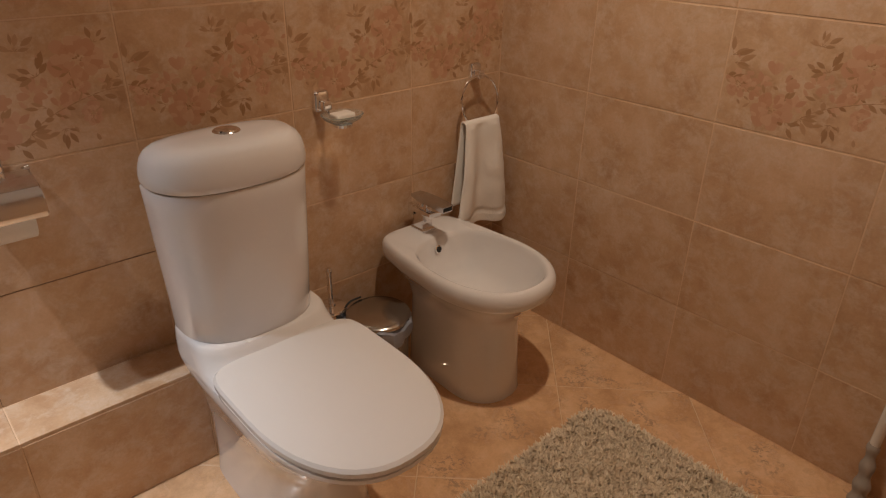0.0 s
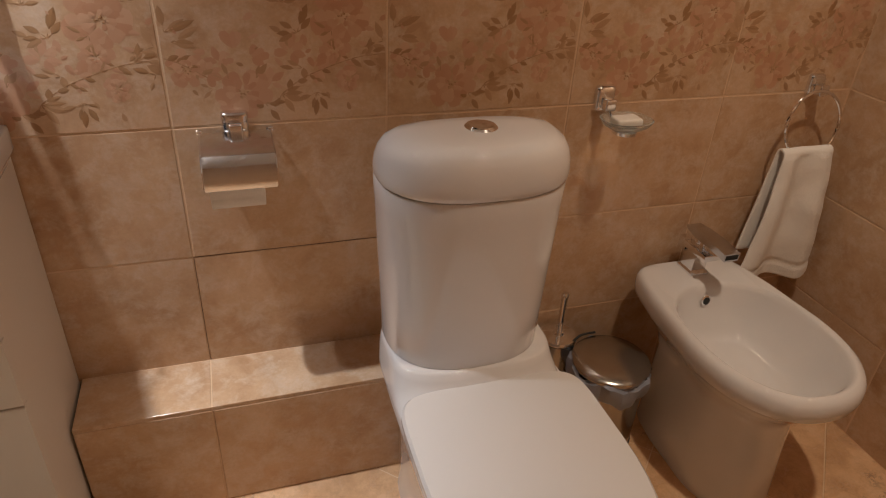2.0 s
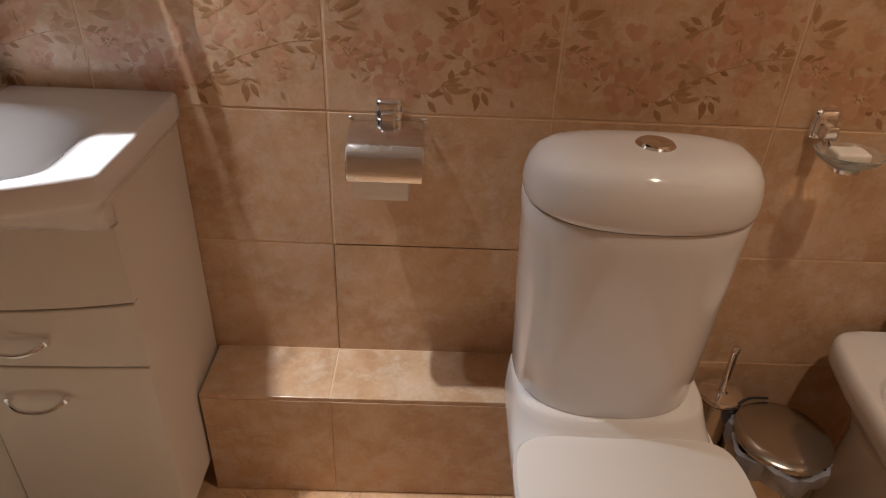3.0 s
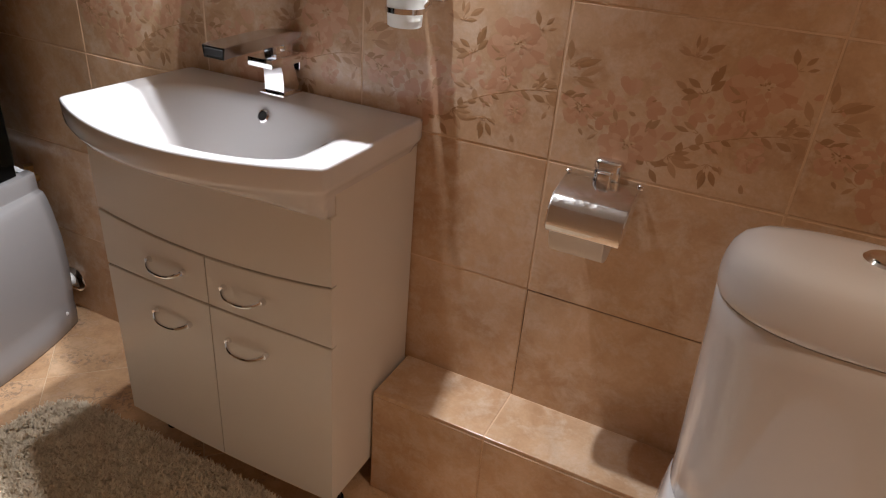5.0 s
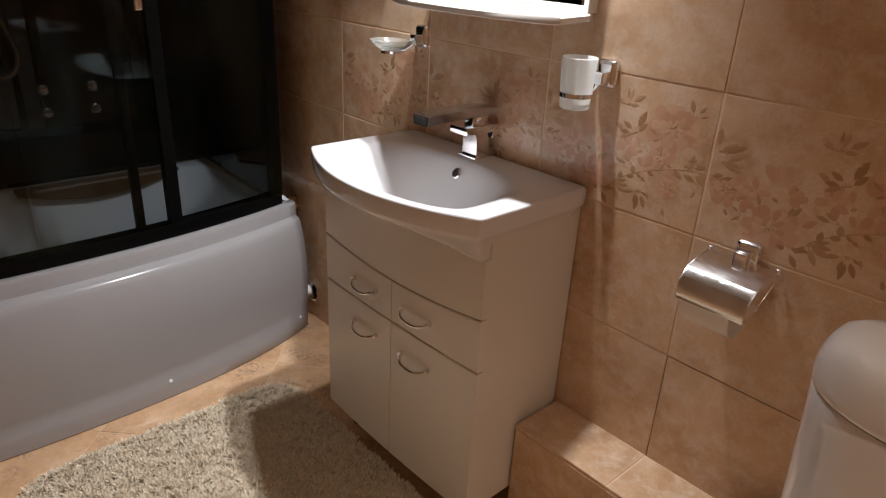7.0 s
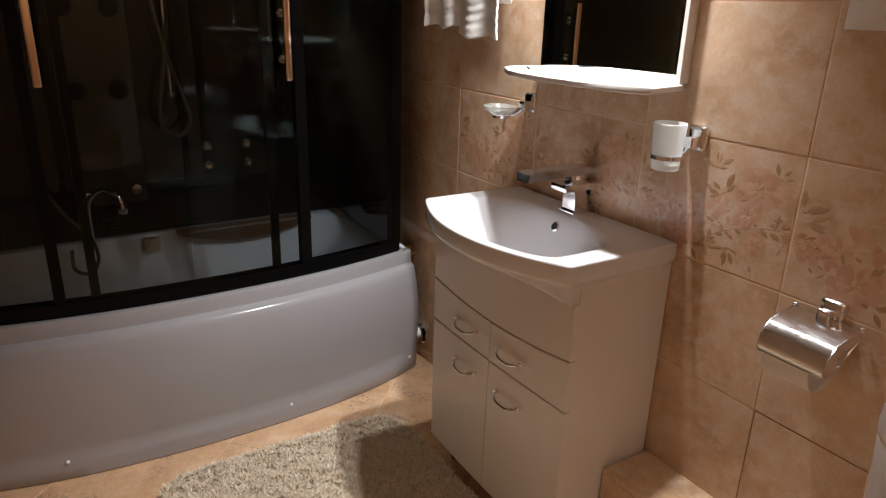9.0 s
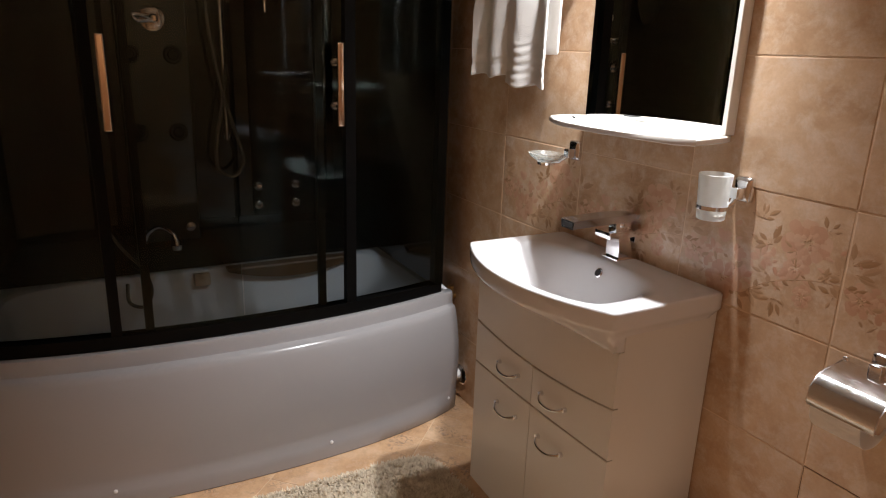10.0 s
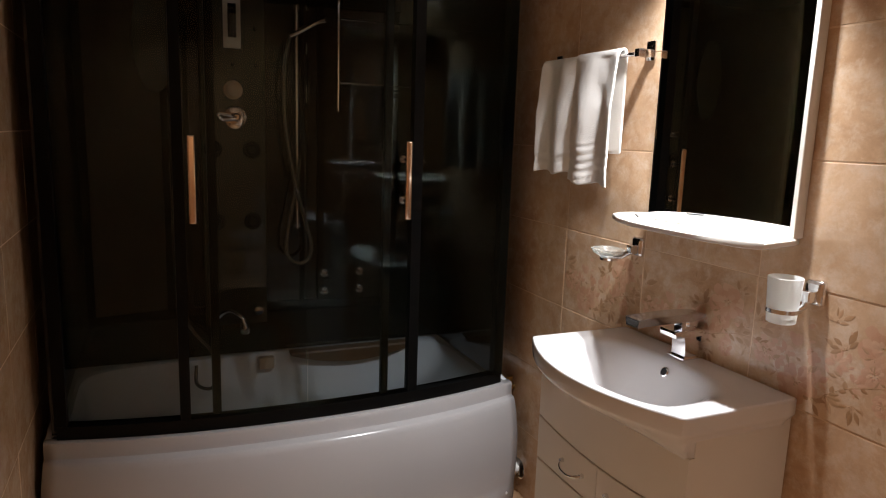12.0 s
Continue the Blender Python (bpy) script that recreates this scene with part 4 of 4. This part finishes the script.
# ---- rugs ----
def rug(label, x0, x1, y0, y1, count, seed):
    base = thing("rug", label, "rug", "shaggy rugs")
    pts = ring((x0 + x1) / 2, (y0 + y1) / 2, 0.0, (x1 - x0) / 2, (y1 - y0) / 2, 64, 9)
    part("backing", loft([pts, [(x, y, 0.007) for x, y, z in pts]]), PILE, base)
    rnd = random.Random(seed)
    verts, faces = [], []
    for _ in range(count):
        u, v = rnd.uniform(-1, 1), rnd.uniform(-1, 1)
        if abs(u) ** 9 + abs(v) ** 9 > 1:
            continue
        x, y = (x0 + x1) / 2 + u * (x1 - x0) / 2, (y0 + y1) / 2 + v * (y1 - y0) / 2
        f = noise.noise(Vector((x * 9, y * 9, seed)))
        a = 2.2 * noise.noise(Vector((x * 14, y * 14, 7 + seed))) + rnd.uniform(-3.1, 3.1)
        tuft = noise.noise(Vector((x * 46, y * 46, 3 + seed)))
        if tuft < -0.40 and rnd.random() < 0.3:
            continue
        lean, h = rnd.uniform(0.006, 0.016), 0.020 + 0.004 * f + 0.006 * tuft + rnd.uniform(-0.003, 0.003)
        dx, dy, w = math.cos(a) * lean, math.sin(a) * lean, rnd.uniform(0.0014, 0.0027)
        ox, oy = -math.sin(a) * w, math.cos(a) * w
        i = len(verts)
        verts += [(x - ox, y - oy, 0.004), (x + ox, y + oy, 0.004), (x + dx * 0.4 + ox, y + dy * 0.4 + oy, h * 0.7), (x + dx * 0.4 - ox, y + dy * 0.4 - oy, h * 0.7), (x + dx + ox * 0.4, y + dy + oy * 0.4, h), (x + dx - ox * 0.4, y + dy - oy * 0.4, h)]
        faces += [(i, i + 1, i + 2, i + 3), (i + 3, i + 2, i + 4, i + 5)]
    me = bpy.data.meshes.new("pile")
    me.from_pydata(verts, [], faces)
    me.materials.append(PILE)
    ob = tagged(new("shag", me), kind="stuff")
    ob.parent = base
    return base


rug("shaggy beige-grey rug in front of the vanity cabinet", -1.12, -0.05, -1.10, -0.30, 110000, 3)
rug("shaggy beige-grey rug on the floor before the bidet", 0.70, 1.335, -1.55, -0.70, 75000, 4)

# ---- tiles ----
MESHES = {}


def tile_mesh(w, h, material, t=0.009, b=0.0015):
    key = (round(w, 4), round(h, 4), material.name)
    if key not in MESHES:
        bm = bmesh.new()
        def q(s, z):
            return [bm.verts.new((x, y, z)) for x, y in ((-w / 2 + s, -h / 2 + s), (w / 2 - s, -h / 2 + s), (w / 2 - s, h / 2 - s), (-w / 2 + s, h / 2 - s))]
        lv = [q(0, 0), q(0, t - b), q(b * 0.35, t - b * 0.3), q(b, t)]
        for a, c in zip(lv, lv[1:]):
            for i in range(4):
                bm.faces.new((a[i], a[(i + 1) % 4], c[(i + 1) % 4], c[i]))
        bm.faces.new(lv[-1])
        bmesh.ops.recalc_face_normals(bm, faces=bm.faces)
        me = bpy.data.meshes.new("tile")
        bm.to_mesh(me)
        bm.free()
        me.materials.append(material)
        MESHES[key] = me
    return MESHES[key]


def leaf_shape(bm, x, y, ang, ln, wd, z=0.0005, blunt=False):
    c, s = math.cos(ang), math.sin(ang)
    pts = []
    for u, w in ((0, 0.15), (0.3, 0.75), (0.65, 1.0), (0.92, 0.7), (1, 0.12)) if blunt else ((0, 0), (0.25, 0.8), (0.5, 1.0), (0.78, 0.62), (1, 0)):
        pts.append((u * ln, w * wd / 2))
    lo = [(a, -b) for a, b in pts[1:-1]][::-1]
    vs = [bm.verts.new((x + a * c - b * s, y + a * s + b * c, z * 0.3)) for a, b in pts + lo]
    mid = [bm.verts.new((x + ln * u * c, y + ln * u * s, z)) for u in (0.3, 0.7)]
    n = len(vs)
    for i in range(n):
        j = (i + 1) % n
        m = mid[0] if i in (0, 1, n - 1, n - 2) else mid[1]
        bm.faces.new((vs[i], vs[j], m))
    bm.faces.new((vs[2], mid[1], mid[0]))
    bm.faces.new((vs[6], mid[0], mid[1]))


def garland():
    """Leaves and flowers of one decor tile, in metres from its middle."""
    rnd = random.Random(21)
    W, H = TW, TH
    pb, lb = bmesh.new(), bmesh.new()
    at = lambda u, v: ((u - 0.5) * W, (v - 0.5) * H)
    # open peonies: middle and radius
    for u, v, r in ((0.33, 0.22, 0.052), (0.79, 0.69, 0.056), (0.10, 0.39, 0.034), (0.75, 0.48, 0.030), (0.81, 0.28, 0.026)):
        x, y = at(u, v)
        for lay, (rr, k) in enumerate(((1.0, 10), (0.78, 9), (0.55, 7), (0.34, 5))):
            for i in range(k):
                a = 2 * math.pi * i / k + rnd.uniform(-0.4, 0.4)
                ln = r * rr * rnd.uniform(0.5, 0.8)
                leaf_shape(pb, x + math.cos(a) * r * rr * 0.32, y + math.sin(a) * r * rr * 0.32, a + rnd.uniform(-0.35, 0.35), ln, ln * rnd.uniform(0.7, 1.0), 0.00015 + 0.0001 * lay, True)
        if r > 0.03:
            for i in range(9):
                a, d = rnd.uniform(0, 6.28), rnd.uniform(0.0, 0.008)
                leaf_shape(lb, x + math.cos(a) * d, y + math.sin(a) * d, a, 0.005, 0.003, 0.0008)
    # fans of leaves: foot, direction, spread, count, length
    for u, v, way, wide, n, ln in ((0.03, 0.62, 45, 75, 3, 0.046), (0.05, 0.56, -12, 45, 3, 0.040), (0.585, 0.60, 125, 165, 5, 0.034), (0.52, 0.79, 95, 150, 6, 0.027), (0.50, 0.20, -42, 120, 6, 0.031), (0.66, 0.20, -90, 150, 5, 0.029), (0.91, 0.45, 15, 110, 4, 0.032),
                                   (0.98, 0.53, 150, 60, 2, 0.032), (0.39, 0.31, 62, 40, 2, 0.030), (0.27, 0.31, 125, 70, 2, 0.028), (0.20, 0.25, 180, 50, 2, 0.022), (0.74, 0.61, 205, 110, 3, 0.022), (0.88, 0.80, 50, 90, 3, 0.024), (0.60, 0.37, 160, 60, 2, 0.030), (0.42, 0.14, -20, 80, 3, 0.026), (0.97, 0.36, 200, 80, 2, 0.024)):
        x, y = at(u, v)
        for i in range(n):
            a = radians(way + wide * (i / max(1, n - 1) - 0.5) + rnd.uniform(-18, 18))
            k, far = ln * rnd.uniform(0.65, 1.15), rnd.uniform(0.004, 0.016)
            leaf_shape(lb, x + math.cos(a) * far, y + math.sin(a) * far, a + rnd.uniform(-0.3, 0.3), k, k * rnd.uniform(0.28, 0.44), 0.0003)
            leaf_shape(lb, x, y, a, 0.010, 0.0016, 0.0004)
    # buds and loose petals
    for u, v, way, wide, n, ln in ((0.31, 0.50, 92, 55, 4, 0.030), (0.37, 0.45, 15, 90, 4, 0.028), (0.18, 0.36, 20, 200, 5, 0.024), (0.55, 0.48, 60, 240, 6, 0.024), (0.66, 0.36, 10, 200, 5, 0.026), (0.24, 0.42, 80, 160, 4, 0.024), (0.45, 0.28, 60, 160, 4, 0.026)):
        x, y = at(u, v)
        for i in range(n):
            a = radians(way + wide * (i / max(1, n - 1) - 0.5) + rnd.uniform(-12, 12))
            k = ln * rnd.uniform(0.75, 1.2)
            leaf_shape(pb, x + math.cos(a) * 0.004, y + math.sin(a) * 0.004, a, k, k * rnd.uniform(0.45, 0.70), 0.00025, rnd.random() < 0.5)
    for _ in range(44):
        u, v = rnd.uniform(0.02, 0.98), rnd.gauss(0.42, 0.17)
        if 0.08 < v < 0.86:
            k = rnd.uniform(0.012, 0.024)
            leaf_shape(pb if rnd.random() < 0.62 else lb, *at(u, v), rnd.uniform(0, 6.28), k, k * rnd.uniform(0.35, 0.6), 0.0002, rnd.random() < 0.4)
    # the woody stem that runs on into the next tile
    for keys in (((0.50, 0.20, 0), (0.60, 0.30, 0), (0.72, 0.37, 0), (0.86, 0.43, 0), (0.99, 0.45, 0)), ((0.01, 0.46, 0), (0.08, 0.42, 0), (0.18, 0.33, 0))):
        pts = [Vector((*at(q.x, q.y), 0)) for q in curve_pts(keys, 4)]
        for q, (a, b) in enumerate(zip(pts, pts[1:])):
            d = b - a
            ang = math.atan2(d.y, d.x)
            leaf_shape(lb, a.x, a.y, ang, d.length * 1.2, 0.0022, 0.0003)
            if q % 2:
                leaf_shape(lb, a.x, a.y, ang + rnd.choice((-1, 1)) * rnd.uniform(0.4, 0.9), rnd.uniform(0.018, 0.030), rnd.uniform(0.007, 0.011), 0.0003)
    out = []
    for name, bm, m in (("flower_relief", pb, PETAL), ("leaf_relief", lb, LEAF)):
        for v in bm.verts:
            v.co.x = max(-W / 2 + 0.004, min(W / 2 - 0.004, v.co.x))
            v.co.y = max(-H / 2 + 0.004, min(H / 2 - 0.004, v.co.y))
        me = bpy.data.meshes.new(name)
        bm.to_mesh(me)
        bm.free()
        me.materials.append(m)
        out.append((name, me))
    return out


DECOR = garland()


def tiled(wall, m, u0, u1, v0, v1, start_u, start_v, material, decor=None, skip=None, pu=TW, pv=TH, gap=0.003, seed=0):
    """Tiles as parts of a wall; m takes (u, v, out) to the world."""
    rnd = random.Random(seed)
    i = math.floor((u0 - start_u) / pu)
    while start_u + i * pu < u1 - 0.004:
        a, b = max(u0, start_u + i * pu), min(u1, start_u + (i + 1) * pu)
        j = math.floor((v0 - start_v) / pv)
        while start_v + j * pv < v1 - 0.004:
            c, d = max(v0, start_v + j * pv), min(v1, start_v + (j + 1) * pv)
            if b - a > 0.01 and d - c > 0.01 and not (skip and skip((a + b) / 2, (c + d) / 2)):
                ob = new("tile", tile_mesh(b - a - gap, d - c - gap, material))
                tilt = pose(0, 0, 0, rnd.uniform(-0.12, 0.12), rnd.uniform(-0.12, 0.12), 0)
                ob.matrix_basis = m @ Matrix.Translation(((a + b) / 2, (c + d) / 2, -0.009 + rnd.uniform(-0.0003, 0.0003))) @ tilt
                ob.parent = wall
                if decor and decor((a + b) / 2, (c + d) / 2) and b - a > pu * 0.8:
                    for name, me in DECOR:
                        r = new(name, me)
                        r.parent = ob
                        r.location = (0, 0, 0.009)
            j += 1
        i += 1


band = lambda u, v: 0.84 < v < 1.10
NORTH = Matrix(((1, 0, 0, 0), (0, 0, -1, 0), (0, 1, 0, 0), (0, 0, 0, 1)))
tiled(wall_north, NORTH, WEST, EAST, 0.0, HIGH, 0.0, 0.0, TILE, lambda u, v: band(u, v) and -1.25 < u, None, seed=1)
EASTM = Matrix(((0, 0, -1, EAST), (-1, 0, 0, 0), (0, 1, 0, 0), (0, 0, 0, 1)))
tiled(wall_east, EASTM, 0.0, -SOUTH, 0.0, HIGH, 0.362 - TW, 0.0, TILE, lambda u, v: band(u, v) and u > 0.77, seed=2)
SOUTHM = Matrix(((-1, 0, 0, 0), (0, 0, 1, SOUTH), (0, 1, 0, 0), (0, 0, 0, 1)))
tiled(wall_south, SOUTHM, -EAST, -WEST, 0.0, HIGH, 0.0, 0.0, TILE, seed=3)
WESTM = Matrix(((0, 0, 1, WEST), (1, 0, 0, 0), (0, 1, 0, 0), (0, 0, 0, 1)))
tiled(wall_west, WESTM, SOUTH, 0.0, 0.0, HIGH, 0.0, 0.0, TILE, seed=4)
# ledge: front and top
LF = Matrix(((1, 0, 0, 0), (0, 0, -1, -0.155), (0, 1, 0, 0), (0, 0, 0, 1)))
tiled(ledge, LF, -0.262, 0.66, 0.0, 0.277, 0.0, 0.0, TILE, pv=0.29, seed=5)
LT = Matrix(((1, 0, 0, 0), (0, 1, 0, 0), (0, 0, 1, 0.286), (0, 0, 0, 1)))
tiled(ledge, LT, -0.262, 0.66, -0.156, -0.001, 0.0, -0.156, TILE, pv=0.2, seed=6)
# dark open joint round the access hatch above the ledge
for x0, x1, z0, z1 in ((-0.0005, 0.0005, 0.288, 0.556), (0.0005, 0.404, 0.5555, 0.5565), (0.0005, 0.404, 0.2865, 0.2875)):
    tagged(part("hatch_joint", slab(x0, x1, 0.0003, 0.006, z0, z1), GAP, smooth=False, parent=wall_north))

# floor: square tiles laid diagonally
R2 = math.sqrt(0.5)
FP = 0.4
FM = Matrix(((R2, -R2, 0, 0), (R2, R2, 0, 0), (0, 0, 1, 0), (0, 0, 0, 1)))
fu, fv = (1.322 - 0.563) * R2, (-1.322 - 0.563) * R2


def cut(poly, axis, limit, sign):
    """Keeps the side of a polygon where sign * (p[axis] - limit) < 0."""
    out = []
    for p0, p1 in zip(poly, poly[1:] + poly[:1]):
        d0, d1 = sign * (p0[axis] - limit), sign * (p1[axis] - limit)
        if d0 < 0:
            out.append(p0)
        if d0 * d1 < 0:
            k = d0 / (d0 - d1)
            out.append((p0[0] + (p1[0] - p0[0]) * k, p0[1] + (p1[1] - p0[1]) * k))
    return out


rnd = random.Random(7)
whole = tile_mesh(FP - 0.003, FP - 0.003, FLOOR)
for i in range(-12, 12):
    for j in range(-12, 12):
        u, v = fu + (i + 0.5) * FP, fv + (j + 0.5) * FP
        at = FM @ Vector((u, v, -0.009 + rnd.uniform(-0.0003, 0.0003)))
        h = (FP - 0.003) / 2
        poly = [((du - dv) * R2 * h, (du + dv) * R2 * h) for du, dv in ((-1, -1), (1, -1), (1, 1), (-1, 1))]
        for axis, limit, sign in ((0, EAST + 0.01 - at.x, 1), (0, WEST - 0.01 - at.x, -1), (1, 0.01 - at.y, 1), (1, SOUTH - 0.01 - at.y, -1)):
            poly = cut(poly, axis, limit, sign) if poly else poly
        if len(poly) < 3:
            continue
        if len(poly) == 4 and abs(poly[0][0] - poly[2][0]) + abs(poly[0][1] - poly[2][1]) > FP * 1.3:
            me, spin = whole, Matrix.Rotation(radians(45), 4, "Z")
        else:
            bm, n = loft([[(x, y, 0.0) for x, y in poly], [(x, y, 0.0078) for x, y in poly], [(x * 0.992, y * 0.992, 0.009) for x, y in poly]]), len(poly)
            bmesh.ops.recalc_face_normals(bm, faces=bm.faces)
            me, spin = bpy.data.meshes.new("tile"), Matrix()
            bm.to_mesh(me)
            bm.free()
            me.materials.append(FLOOR)
        ob = new("tile", me)
        ob.matrix_basis = Matrix.Translation(at) @ spin
        ob.parent = floor
